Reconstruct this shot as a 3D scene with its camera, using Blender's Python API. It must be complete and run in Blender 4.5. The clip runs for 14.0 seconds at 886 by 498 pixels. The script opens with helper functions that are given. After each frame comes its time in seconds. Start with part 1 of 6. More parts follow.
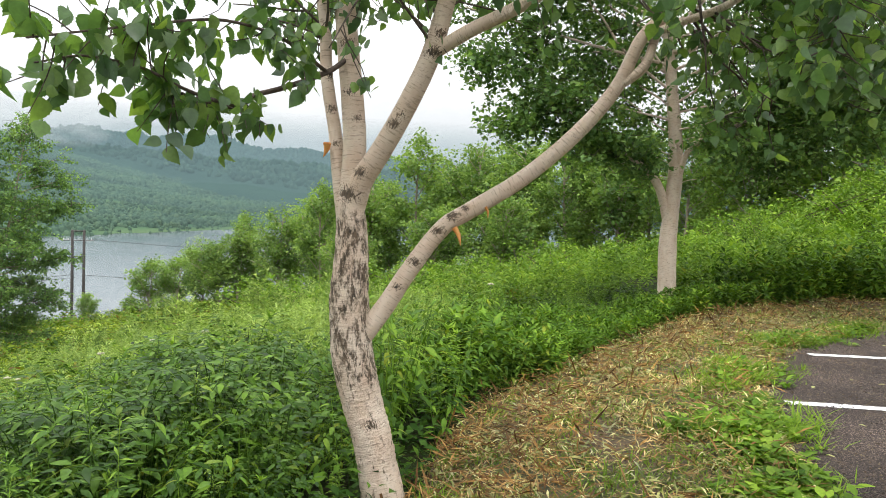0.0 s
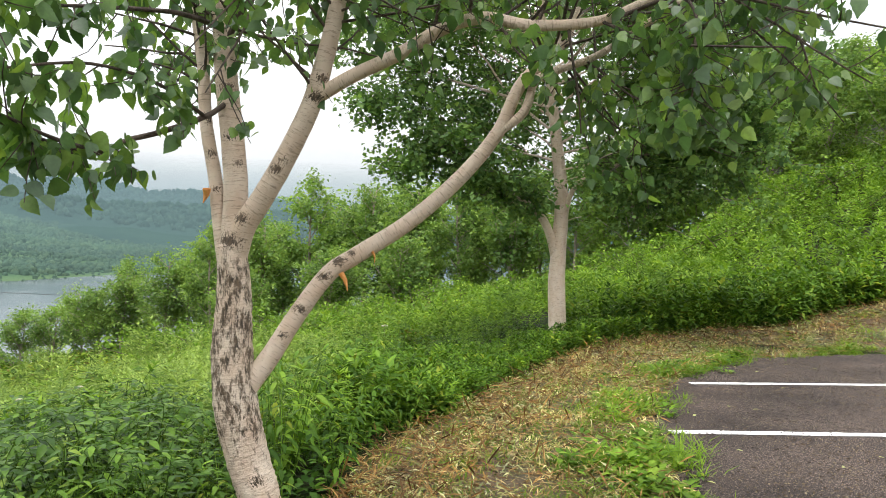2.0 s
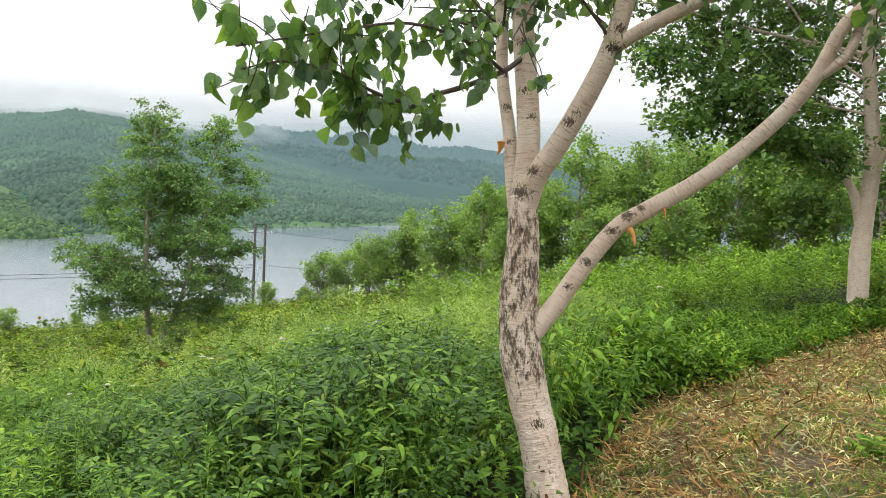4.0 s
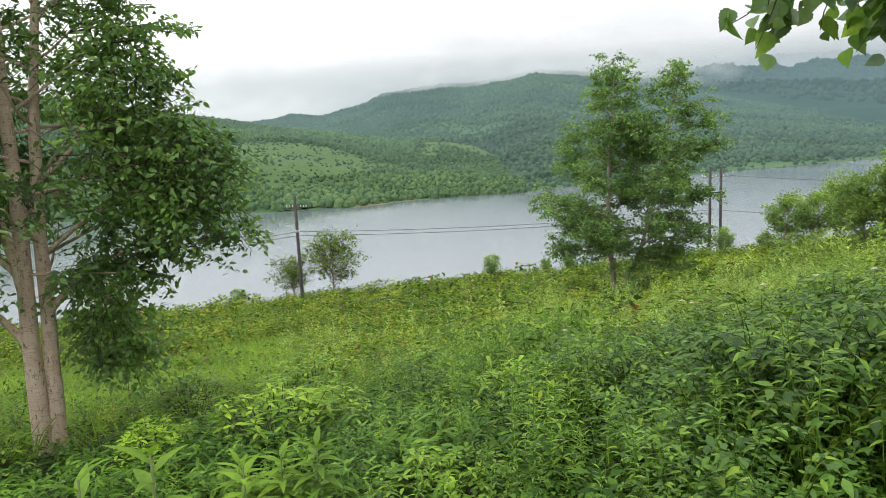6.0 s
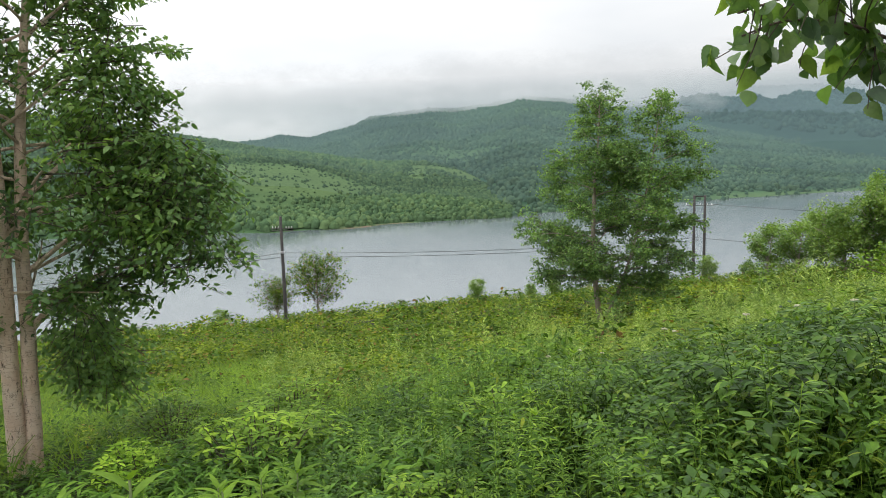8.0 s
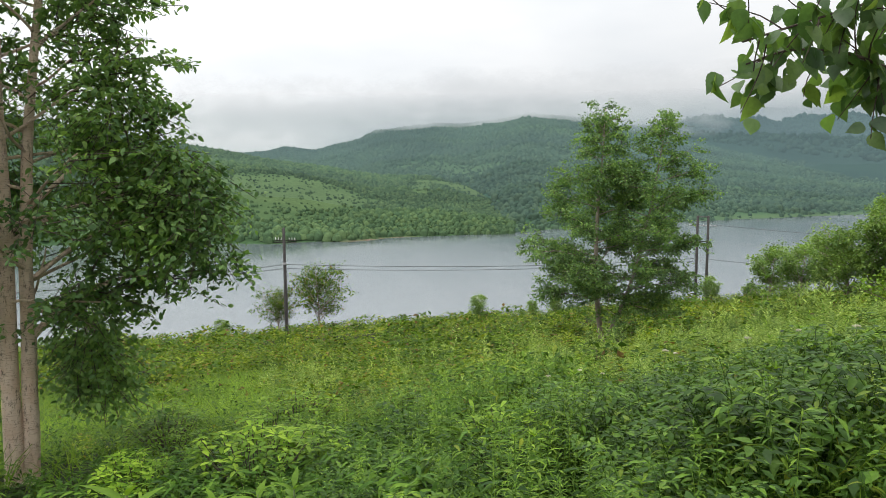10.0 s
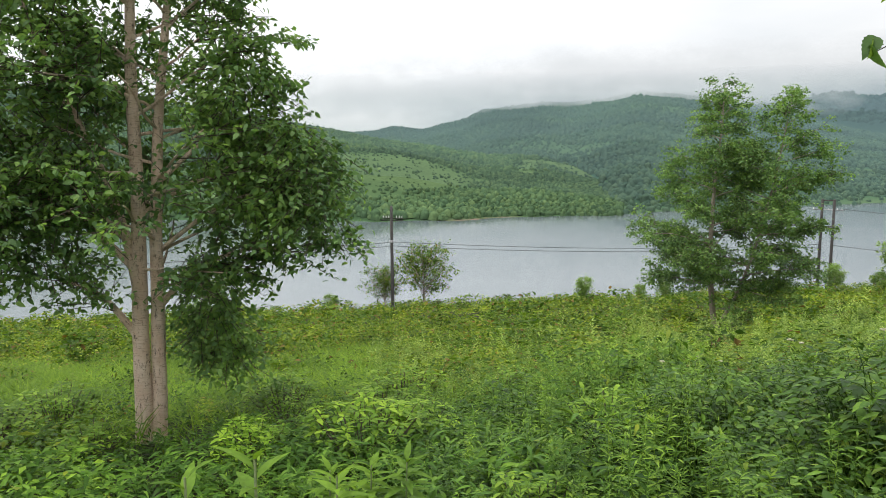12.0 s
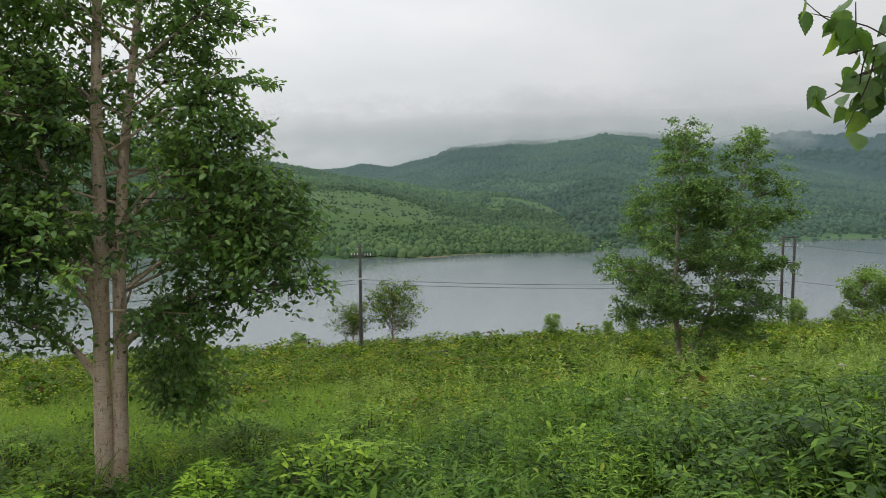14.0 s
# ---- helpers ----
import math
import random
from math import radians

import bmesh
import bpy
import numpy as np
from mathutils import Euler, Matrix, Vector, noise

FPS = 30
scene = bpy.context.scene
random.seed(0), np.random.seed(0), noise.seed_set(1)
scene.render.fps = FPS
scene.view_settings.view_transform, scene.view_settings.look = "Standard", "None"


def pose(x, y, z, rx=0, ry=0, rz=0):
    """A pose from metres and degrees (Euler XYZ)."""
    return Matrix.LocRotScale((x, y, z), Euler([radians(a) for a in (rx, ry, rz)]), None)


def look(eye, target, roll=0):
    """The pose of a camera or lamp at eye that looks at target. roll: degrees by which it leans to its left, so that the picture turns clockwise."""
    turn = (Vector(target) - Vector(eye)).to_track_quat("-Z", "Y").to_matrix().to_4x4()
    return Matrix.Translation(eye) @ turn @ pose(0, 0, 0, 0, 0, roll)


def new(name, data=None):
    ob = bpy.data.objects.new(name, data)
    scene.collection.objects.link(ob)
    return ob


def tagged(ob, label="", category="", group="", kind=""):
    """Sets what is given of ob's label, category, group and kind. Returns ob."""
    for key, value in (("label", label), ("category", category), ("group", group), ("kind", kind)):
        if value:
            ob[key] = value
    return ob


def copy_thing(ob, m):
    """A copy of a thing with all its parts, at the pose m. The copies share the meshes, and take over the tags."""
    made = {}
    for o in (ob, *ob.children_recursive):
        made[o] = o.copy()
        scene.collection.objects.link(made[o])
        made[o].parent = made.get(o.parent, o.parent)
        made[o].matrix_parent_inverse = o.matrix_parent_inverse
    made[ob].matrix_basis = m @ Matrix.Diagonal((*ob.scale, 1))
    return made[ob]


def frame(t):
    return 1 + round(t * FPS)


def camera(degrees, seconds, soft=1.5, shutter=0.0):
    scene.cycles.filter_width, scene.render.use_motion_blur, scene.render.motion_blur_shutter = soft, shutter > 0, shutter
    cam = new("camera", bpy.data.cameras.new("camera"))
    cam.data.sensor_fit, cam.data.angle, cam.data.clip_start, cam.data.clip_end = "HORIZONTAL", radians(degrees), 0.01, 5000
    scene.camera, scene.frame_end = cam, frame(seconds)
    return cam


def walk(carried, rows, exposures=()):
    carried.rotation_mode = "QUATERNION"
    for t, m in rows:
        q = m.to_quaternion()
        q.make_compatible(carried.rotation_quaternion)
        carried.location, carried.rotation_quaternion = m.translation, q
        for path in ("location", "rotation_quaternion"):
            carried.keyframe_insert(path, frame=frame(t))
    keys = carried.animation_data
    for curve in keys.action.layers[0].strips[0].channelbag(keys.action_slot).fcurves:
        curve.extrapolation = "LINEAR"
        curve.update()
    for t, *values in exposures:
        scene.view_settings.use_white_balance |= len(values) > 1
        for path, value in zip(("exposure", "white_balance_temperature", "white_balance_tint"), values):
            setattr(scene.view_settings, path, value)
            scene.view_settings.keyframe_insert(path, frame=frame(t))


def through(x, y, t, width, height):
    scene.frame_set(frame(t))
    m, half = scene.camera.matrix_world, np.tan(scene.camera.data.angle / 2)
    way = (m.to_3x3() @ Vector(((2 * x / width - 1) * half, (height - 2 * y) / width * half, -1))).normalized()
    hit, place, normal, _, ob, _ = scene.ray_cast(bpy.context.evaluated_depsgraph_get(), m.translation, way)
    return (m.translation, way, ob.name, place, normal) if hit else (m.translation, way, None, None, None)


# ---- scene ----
cam = camera(60.8, 14.0, soft=0.65)
# seconds, eye, yaw to the left from +y, pitch, roll
PATH = [
    (0, 0.000, 0.000, 1.600, 0.00, -4.57, 2.85),
    (0.5, 0.032, 0.014, 1.608, -3.86, -4.48, 1.95),
    (1, 0.039, 0.017, 1.615, -5.27, -3.03, 2.19),
    (1.5, 0.041, 0.029, 1.624, -7.10, -2.27, 1.25),
    (2, 0.044, 0.020, 1.627, -7.76, -1.29, 1.90),
    (2.2, 0.041, 0.021, 1.632, -7.86, -1.45, 2.12),
    (4.3, -0.084, -0.018, 1.581, 17.26, -7.36, 3.24),
    (4.5, -0.107, -0.031, 1.572, 20.94, -8.90, 2.94),
    (5, -0.162, -0.084, 1.578, 33.17, -9.70, -0.64),
    (5.5, -0.196, -0.137, 1.588, 41.16, -9.31, -2.23),
    (6, -0.226, -0.132, 1.583, 45.78, -9.53, -2.76),
    (6.5, -0.219, -0.141, 1.592, 48.45, -9.07, -5.05),
    (7, -0.215, -0.141, 1.593, 47.10, -8.85, -4.19),
    (7.5, -0.215, -0.139, 1.591, 45.08, -9.11, -2.95),
    (8, -0.214, -0.141, 1.597, 44.60, -7.79, -1.64),
    (8.2, -0.225, -0.137, 1.591, 44.64, -7.56, -1.12),
    (10.3, -0.208, -0.145, 1.617, 44.87, -6.70, -0.32),
    (10.5, -0.222, -0.145, 1.612, 46.53, -7.57, -0.71),
    (11, -0.253, -0.146, 1.601, 50.18, -9.28, -0.41),
    (11.5, -0.258, -0.147, 1.602, 50.87, -8.90, -0.26),
    (12, -0.287, -0.145, 1.592, 52.77, -8.14, -0.33),
    (12.5, -0.252, -0.149, 1.611, 51.48, -6.83, -1.26),
    (13, -0.247, -0.146, 1.611, 51.27, -6.17, -0.27),
    (13.5, -0.238, -0.154, 1.631, 51.08, -2.83, -0.29),
    (14, -0.253, -0.151, 1.615, 50.38, -5.34, -0.25),
]


def stand(x, y, z, yaw, pitch, roll):
    a, b = radians(yaw), radians(pitch)
    return look((x, y, z), (x - math.sin(a) * math.cos(b), y + math.cos(a) * math.cos(b), z + math.sin(b)), roll)


walk(cam, [(t, stand(*row)) for t, *row in PATH], exposures=[(0.0, 0.28), (2.0, 0.31), (5.0, 0.18), (7.5, -0.09), (10.5, -0.18), (11.0, -0.16), (12.0, -0.06), (13.0, -0.1), (13.5, -0.24), (14.0, -0.6)])

# ---- sky and sun: thin overcast ----
SKY_STRENGTH, SUN_STRENGTH = 2.7, 2.2
world = bpy.data.worlds.new("overcast")
scene.world = world
world.use_nodes = True
wn = world.node_tree.nodes
wl = world.node_tree.links
wn.clear()
w_out, w_bg = wn.new("ShaderNodeOutputWorld"), wn.new("ShaderNodeBackground")
w_sky = wn.new("ShaderNodeTexSky")
w_sky.sky_type, w_sky.sun_disc = "NISHITA", False
w_sky.sun_elevation, w_sky.sun_rotation = radians(55), radians(200)
w_scale = wn.new("ShaderNodeMix")
w_scale.data_type, w_scale.blend_type = "RGBA", "MULTIPLY"
w_scale.inputs[0].default_value = 1.0
w_scale.inputs[7].default_value = (0.1, 0.1, 0.1, 1)
w_tex, w_noise, w_ramp = wn.new("ShaderNodeTexCoord"), wn.new("ShaderNodeTexNoise"), wn.new("ShaderNodeValToRGB")
w_map = wn.new("ShaderNodeMapping")
w_map.inputs["Scale"].default_value = (1.0, 1.0, 3.0)
w_noise.inputs["Scale"].default_value, w_noise.inputs["Detail"].default_value = 2.2, 5
w_ramp.color_ramp.elements[0].position, w_ramp.color_ramp.elements[1].position = 0.32, 0.68
w_ramp.color_ramp.elements[0].color, w_ramp.color_ramp.elements[1].color = (0.86, 0.89, 0.92, 1), (1.08, 1.08, 1.08, 1)
w_mix = wn.new("ShaderNodeMix")
w_mix.data_type = "RGBA"
w_mix.inputs[0].default_value = 0.93
wl.new(w_tex.outputs["Generated"], w_map.inputs["Vector"])
wl.new(w_map.outputs[0], w_noise.inputs["Vector"])
wl.new(w_noise.outputs["Fac"], w_ramp.inputs[0])
wl.new(w_sky.outputs[0], w_scale.inputs[6])
wl.new(w_scale.outputs[2], w_mix.inputs[6])
wl.new(w_ramp.outputs[0], w_mix.inputs[7])
# an overcast sky is three times as bright overhead as at the horizon
w_sep, w_rise, w_dome = wn.new("ShaderNodeSeparateXYZ"), wn.new("ShaderNodeMapRange"), wn.new("ShaderNodeMix")
w_rise.inputs["To Min"].default_value, w_rise.inputs["To Max"].default_value = 0.4, 1.0
w_dome.data_type, w_dome.blend_type = "RGBA", "MULTIPLY"
w_dome.inputs[0].default_value = 1.0
wl.new(w_tex.outputs["Generated"], w_sep.inputs[0])
wl.new(w_sep.outputs["Z"], w_rise.inputs["Value"])
wl.new(w_mix.outputs[2], w_dome.inputs[6])
wl.new(w_rise.outputs["Result"], w_dome.inputs[7])
# and a little dimmer on the side away from the sun
w_side, w_fall, w_dim = wn.new("ShaderNodeVectorMath"), wn.new("ShaderNodeMapRange"), wn.new("ShaderNodeMix")
w_side.operation = "DOT_PRODUCT"
w_side.inputs[1].default_value = (0.17, 0.985, 0.0)
w_fall.inputs["From Min"].default_value, w_fall.inputs["From Max"].default_value = 0.4, 1.0
w_fall.inputs["To Min"].default_value, w_fall.inputs["To Max"].default_value = 1.0, 0.74
w_dim.data_type, w_dim.blend_type = "RGBA", "MULTIPLY"
w_dim.inputs[0].default_value = 1.0
wl.new(w_tex.outputs["Generated"], w_side.inputs[0])
wl.new(w_side.outputs["Value"], w_fall.inputs["Value"])
wl.new(w_dome.outputs[2], w_dim.inputs[6])
wl.new(w_fall.outputs["Result"], w_dim.inputs[7])
wl.new(w_dim.outputs[2], w_bg.inputs[0])
w_bg.inputs[1].default_value = SKY_STRENGTH
wl.new(w_bg.outputs[0], w_out.inputs[0])

sun = new("sun", bpy.data.lights.new("sun", "SUN"))
sun.data.energy, sun.data.angle, sun.data.color = SUN_STRENGTH, radians(25), (1.0, 0.97, 0.92)
sun.matrix_world = look((0, 0, 50), (0 + 10, 50 * 0.25, 0))


# ---- materials ----
class Mat:
    """A small hand for node materials."""

    def __init__(self, name):
        self.m = bpy.data.materials.new(name)
        self.m.use_nodes = True
        self.n, self.l = self.m.node_tree.nodes, self.m.node_tree.links
        self.n.clear()
        self.out = self.n.new("ShaderNodeOutputMaterial")

    def node(self, kind, **values):
        node = self.n.new("ShaderNode" + kind)
        for key, value in values.items():
            node.inputs[key.replace("_", " ")].default_value = value
        return node

    def noise(self, scale, detail=4, stretch=None, source="Object", attribute=None, rough=0.55):
        if attribute:
            src = self.n.new("ShaderNodeAttribute")
            src.attribute_name = attribute
            vec = src.outputs["Vector"]
        elif source == "Position":
            vec = self.n.new("ShaderNodeNewGeometry").outputs["Position"]
        else:
            vec = self.n.new("ShaderNodeTexCoord").outputs[source]
        if stretch:
            mp = self.n.new("ShaderNodeMapping")
            mp.inputs["Scale"].default_value = stretch
            self.l.new(vec, mp.inputs["Vector"])
            vec = mp.outputs[0]
        no = self.node("TexNoise", Scale=scale, Detail=detail, Roughness=rough)
        self.l.new(vec, no.inputs["Vector"])
        return no.outputs["Fac"]

    def ramp(self, fac, *stops):
        r = self.n.new("ShaderNodeValToRGB")
        e = r.color_ramp.elements
        while len(e) < len(stops):
            e.new(0.5)
        for el, (pos, col) in zip(e, stops):
            el.position = pos
            el.color = (*col, 1) if isinstance(col, tuple) else (col, col, col, 1)
        self.l.new(fac, r.inputs[0])
        return r.outputs[0]

    def mix(self, fac, a, b, mode="MIX"):
        x = self.n.new("ShaderNodeMix")
        x.data_type, x.blend_type = "RGBA", mode
        for slot, v in ((0, fac), (6, a), (7, b)):
            if isinstance(v, bpy.types.NodeSocket):
                self.l.new(v, x.inputs[slot])
            else:
                x.inputs[slot].default_value = v if slot == 0 else (*v, 1)
        return x.outputs[2]

    def bump(self, height, strength, distance=0.01):
        b = self.node("Bump", Strength=strength, Distance=distance)
        self.l.new(height, b.inputs["Height"])
        return b.outputs[0]

    def principled(self, colour, rough=0.6, normal=None, metal=0.0, spec=0.5):
        p = self.node("BsdfPrincipled", Metallic=metal)
        p.inputs["Specular IOR Level"].default_value = spec
        for slot, v in (("Base Color", colour), ("Roughness", rough)):
            if isinstance(v, bpy.types.NodeSocket):
                self.l.new(v, p.inputs[slot])
            else:
                p.inputs[slot].default_value = v if slot == "Roughness" else (*v, 1)
        if normal is not None:
            self.l.new(normal, p.inputs["Normal"])
        return p.outputs[0]

    def done(self, shader):
        self.l.new(shader, self.out.inputs[0])
        return self.m


def leaf_material(name, dark, mid, light, through=0.35, rough=0.55, patch=0.35, spec=0.14, odd=None):
    """Leaves vary from dark to light one by one; a few may take an odd colour."""
    m = Mat(name)
    island = m.n.new("ShaderNodeNewGeometry").outputs["Random Per Island"]
    base = m.ramp(island, (0.0, dark), (0.55, mid), (1.0, light)) if odd is None else m.ramp(island, (0.0, dark), (0.5, mid), (0.92, light), (0.95, odd))
    big = m.noise(1.0 / patch, 3, source="Position")
    tone = m.ramp(big, (0.32, (0.5, 0.55, 0.55)), (0.68, (1.42, 1.34, 1.05)))
    fine = m.noise(60, 2, source="Position")
    tone2 = m.ramp(fine, (0.3, 0.85), (0.7, 1.12))
    col = m.mix(1.0, m.mix(1.0, base, tone, "MULTIPLY"), tone2, "MULTIPLY")
    body = m.principled(col, rough, m.bump(fine, 0.25, 0.004), spec=spec)
    tr = m.node("BsdfTranslucent")
    m.l.new(m.mix(1.0, col, (1.4, 1.45, 0.75), "MULTIPLY"), tr.inputs[0])
    mx = m.node("MixShader", Fac=through)
    m.l.new(body, mx.inputs[1])
    m.l.new(tr.outputs[0], mx.inputs[2])
    return m.done(mx.outputs[0])


M_BROAD = leaf_material("broad_leaf", (0.04, 0.09, 0.012), (0.085, 0.175, 0.022), (0.165, 0.275, 0.036), patch=0.5, through=0.25, rough=0.5, spec=0.1, odd=(0.17, 0.22, 0.025))
M_BRAMBLE = leaf_material("bramble_leaf", (0.022, 0.055, 0.009), (0.05, 0.115, 0.014), (0.11, 0.205, 0.026), patch=0.6, through=0.2, rough=0.45, spec=0.15, odd=(0.13, 0.2, 0.025))
# leaf colour darkened to put in the shade between and under taller herbs
M_LOW_SHADED = leaf_material("shaded_low_herb_leaf", (0.016, 0.045, 0.006), (0.038, 0.09, 0.01), (0.08, 0.155, 0.018), patch=0.9, through=0.15, spec=0.08)
M_BRIGHT = leaf_material("bright_leaf", (0.08, 0.16, 0.018), (0.135, 0.24, 0.028), (0.215, 0.33, 0.042), patch=0.5)
M_STALK = leaf_material("stalk_herb_leaf", (0.05, 0.11, 0.014), (0.1, 0.195, 0.026), (0.18, 0.29, 0.042), patch=0.4, through=0.25)
M_HILLSIDE = leaf_material("hillside_herb_leaf", (0.08, 0.16, 0.022), (0.135, 0.24, 0.034), (0.22, 0.33, 0.055), patch=0.9)
M_SASA = leaf_material("bamboo_grass_leaf", (0.03, 0.075, 0.01), (0.06, 0.135, 0.017), (0.11, 0.2, 0.03), rough=0.5, through=0.16, spec=0.12)
M_MUGWORT = leaf_material("mugwort_leaf", (0.14, 0.22, 0.06), (0.23, 0.33, 0.1), (0.34, 0.43, 0.17), rough=0.65)
M_FIELD = leaf_material("field_shrub_leaf", (0.07, 0.125, 0.014), (0.135, 0.205, 0.02), (0.225, 0.28, 0.036), patch=1.4, odd=(0.2, 0.16, 0.045))
M_GRASS = leaf_material("meadow_grass", (0.085, 0.165, 0.014), (0.12, 0.21, 0.018), (0.18, 0.275, 0.03), patch=2.0)
M_BIRCH_LEAF = leaf_material("birch_leaf", (0.055, 0.115, 0.046), (0.09, 0.17, 0.058), (0.165, 0.255, 0.062), through=0.47, spec=0.6, rough=0.42)
M_TREE_LEAF = leaf_material("tree_leaf", (0.085, 0.165, 0.068), (0.135, 0.24, 0.088), (0.21, 0.325, 0.105), through=0.45, patch=0.6, spec=0.3)
M_WOOD_LEAF = leaf_material("wood_leaf", (0.105, 0.185, 0.062), (0.16, 0.255, 0.08), (0.225, 0.325, 0.1), through=0.45, patch=2.0)
M_BUSH_LEAF = leaf_material("bush_leaf", (0.035, 0.08, 0.01), (0.07, 0.135, 0.014), (0.13, 0.19, 0.02), patch=1.2, odd=(0.14, 0.09, 0.035))
M_STRAW = leaf_material("straw", (0.16, 0.093, 0.042), (0.33, 0.215, 0.1), (0.56, 0.43, 0.24), through=0.12, rough=0.7)
M_BROWN_STALK = leaf_material("brown_stalk", (0.07, 0.035, 0.015), (0.16, 0.085, 0.035), (0.3, 0.18, 0.07), through=0.1, rough=0.8)
M_GRIT = leaf_material("grit", (0.025, 0.019, 0.016), (0.08, 0.062, 0.05), (0.19, 0.165, 0.14), through=0.02, rough=0.9, patch=1.0)
M_CLIPPING = leaf_material("wilted_clipping", (0.2, 0.22, 0.09), (0.36, 0.37, 0.18), (0.6, 0.58, 0.38), through=0.2, rough=0.7)


def ground_material():
    m = Mat("field_soil")
    a, b = m.noise(0.25, 5, source="Position"), m.noise(9, 4, source="Position")
    col = m.mix(m.ramp(b, (0.35, 0.0), (0.65, 1.0)), m.ramp(a, (0.35, (0.014, 0.022, 0.007)), (0.65, (0.03, 0.05, 0.012))), (0.018, 0.015, 0.008))
    return m.done(m.principled(col, 0.95, m.bump(b, 0.6, 0.05), spec=0.1))


def litter_material():
    m = Mat("mown_litter")
    a, b, c = m.noise(1.3, 4, source="Position"), m.noise(22, 5, source="Position"), m.noise(90, 3, source="Position")
    col = m.mix(m.ramp(a, (0.42, 0.0), (0.62, 1.0)), m.ramp(b, (0.3, (0.03, 0.018, 0.009)), (0.7, (0.13, 0.085, 0.04))), m.ramp(b, (0.3, (0.02, 0.028, 0.009)), (0.7, (0.08, 0.09, 0.03))))
    return m.done(m.principled(m.mix(1.0, col, m.ramp(c, (0.3, 0.55), (0.7, 1.3)), "MULTIPLY"), 0.9, m.bump(b, 0.8, 0.03)))


def asphalt_material(name, paint=False):
    m = Mat(name)
    a, b, c = m.noise(0.9, 5, source="Position"), m.noise(70, 4, source="Position", rough=0.9), m.noise(11, 5, source="Position", rough=0.7)
    col = m.mix(m.ramp(a, (0.35, 0.0), (0.68, 1.0)), (0.022, 0.0165, 0.0138), (0.055, 0.041, 0.034))
    col = m.mix(1.0, col, m.ramp(b, (0.42, 0.35), (0.54, 0.9), (0.6, 6.0)), "MULTIPLY")
    col = m.mix(m.ramp(c, (0.54, 0.0), (0.66, 0.7)), col, (0.07, 0.049, 0.036))
    if paint:
        gone = m.ramp(m.noise(45, 4, source="Position"), (0.4, 1.0), (0.45, 0.0))
        col = m.mix(gone, m.ramp(c, (0.3, (0.62, 0.6, 0.58)), (0.7, (0.82, 0.81, 0.8))), col)
    return m.done(m.principled(col, 0.85, m.bump(b, 0.7, 0.006), spec=0.2))


def bark_material(name, pale, pink, dark, amount=0.5, band=None):
    """Bark of a white birch; the attribute holds (round, along, 0) in metres."""
    m = Mat(name)
    big = m.noise(6, 4, (1, 1, 1), attribute="bark")
    lent = m.noise(30, 5, (0.3, 3.6, 0.3), attribute="bark", rough=0.65)
    patch = m.noise(12, 10, (1.3, 0.95, 1.3), attribute="bark", rough=0.82)
    if band:
        src, sep = m.n.new("ShaderNodeAttribute"), m.n.new("ShaderNodeSeparateXYZ")
        src.attribute_name = "bark"
        m.l.new(src.outputs["Vector"], sep.inputs[0])
        scaled = m.node("Math")
        scaled.operation = "MULTIPLY"
        scaled.inputs[1].default_value = 0.5
        m.l.new(sep.outputs["Y"], scaled.inputs[0])
        more = m.ramp(scaled.outputs[0], (band[0] / 2 - 0.08, 0.0), (band[0] / 2, 0.08), (band[1] / 2, 0.08), (band[1] / 2 + 0.06, 0.0))
        patch = m.mix(1.0, patch, more, "ADD")
    col = m.ramp(big, (0.3, pink), (0.65, pale))
    col = m.mix(m.ramp(lent, (0.54, 0.0), (0.66, 0.75)), col, tuple(0.45 * v for v in pink))
    rough_bark = m.ramp(m.noise(38, 5, (1, 0.55, 1), attribute="bark"), (0.35, dark), (0.7, tuple(min(1, k * v) for k, v in zip((3.6, 3.1, 2.6), dark))))
    col = m.mix(m.ramp(patch, (1.0 - amount, 0.0), (1.08 - amount, 1.0)), col, rough_bark)
    knot = m.n.new("ShaderNodeAttribute")
    knot.attribute_name = "knot"
    torn = m.mix(1.0, m.ramp(m.noise(70, 8, (1.0, 0.8, 1.0), attribute="bark", rough=0.75), (0.25, 0.0), (0.75, 1.0)), knot.outputs["Color"], "ADD")
    col = m.mix(m.ramp(torn, (0.98, 0.0), (1.1, 1.0)), col, rough_bark)
    return m.done(m.principled(col, 0.78, m.bump(m.mix(0.6, lent, patch), 1.0, 0.03), spec=0.25))


M_BARK = bark_material("birch_bark", (0.66, 0.55, 0.44), (0.57, 0.43, 0.32), (0.05, 0.041, 0.033), 0.38)
M_BARK_ROUGH = bark_material("rough_birch_bark", (0.68, 0.57, 0.46), (0.6, 0.45, 0.34), (0.05, 0.041, 0.032), 0.455, (0.95, 1.7))
M_BARK_FLECK = bark_material("flecked_birch_bark", (0.68, 0.55, 0.42), (0.58, 0.42, 0.3), (0.05, 0.04, 0.032), 0.46)
M_BARK_GREY = bark_material("grey_birch_bark", (0.36, 0.3, 0.25), (0.28, 0.22, 0.17), (0.05, 0.04, 0.03), 0.36)
M_TWIG = bark_material("twig_bark", (0.12, 0.09, 0.07), (0.07, 0.05, 0.04), (0.02, 0.016, 0.014), 0.5)


def plain_material(name, a, b, scale, rough=0.7, metal=0.0):
    m = Mat(name)
    f = m.noise(scale, 4)
    return m.done(m.principled(m.ramp(f, (0.3, a), (0.7, b)), rough, m.bump(f, 0.3, 0.01), metal))


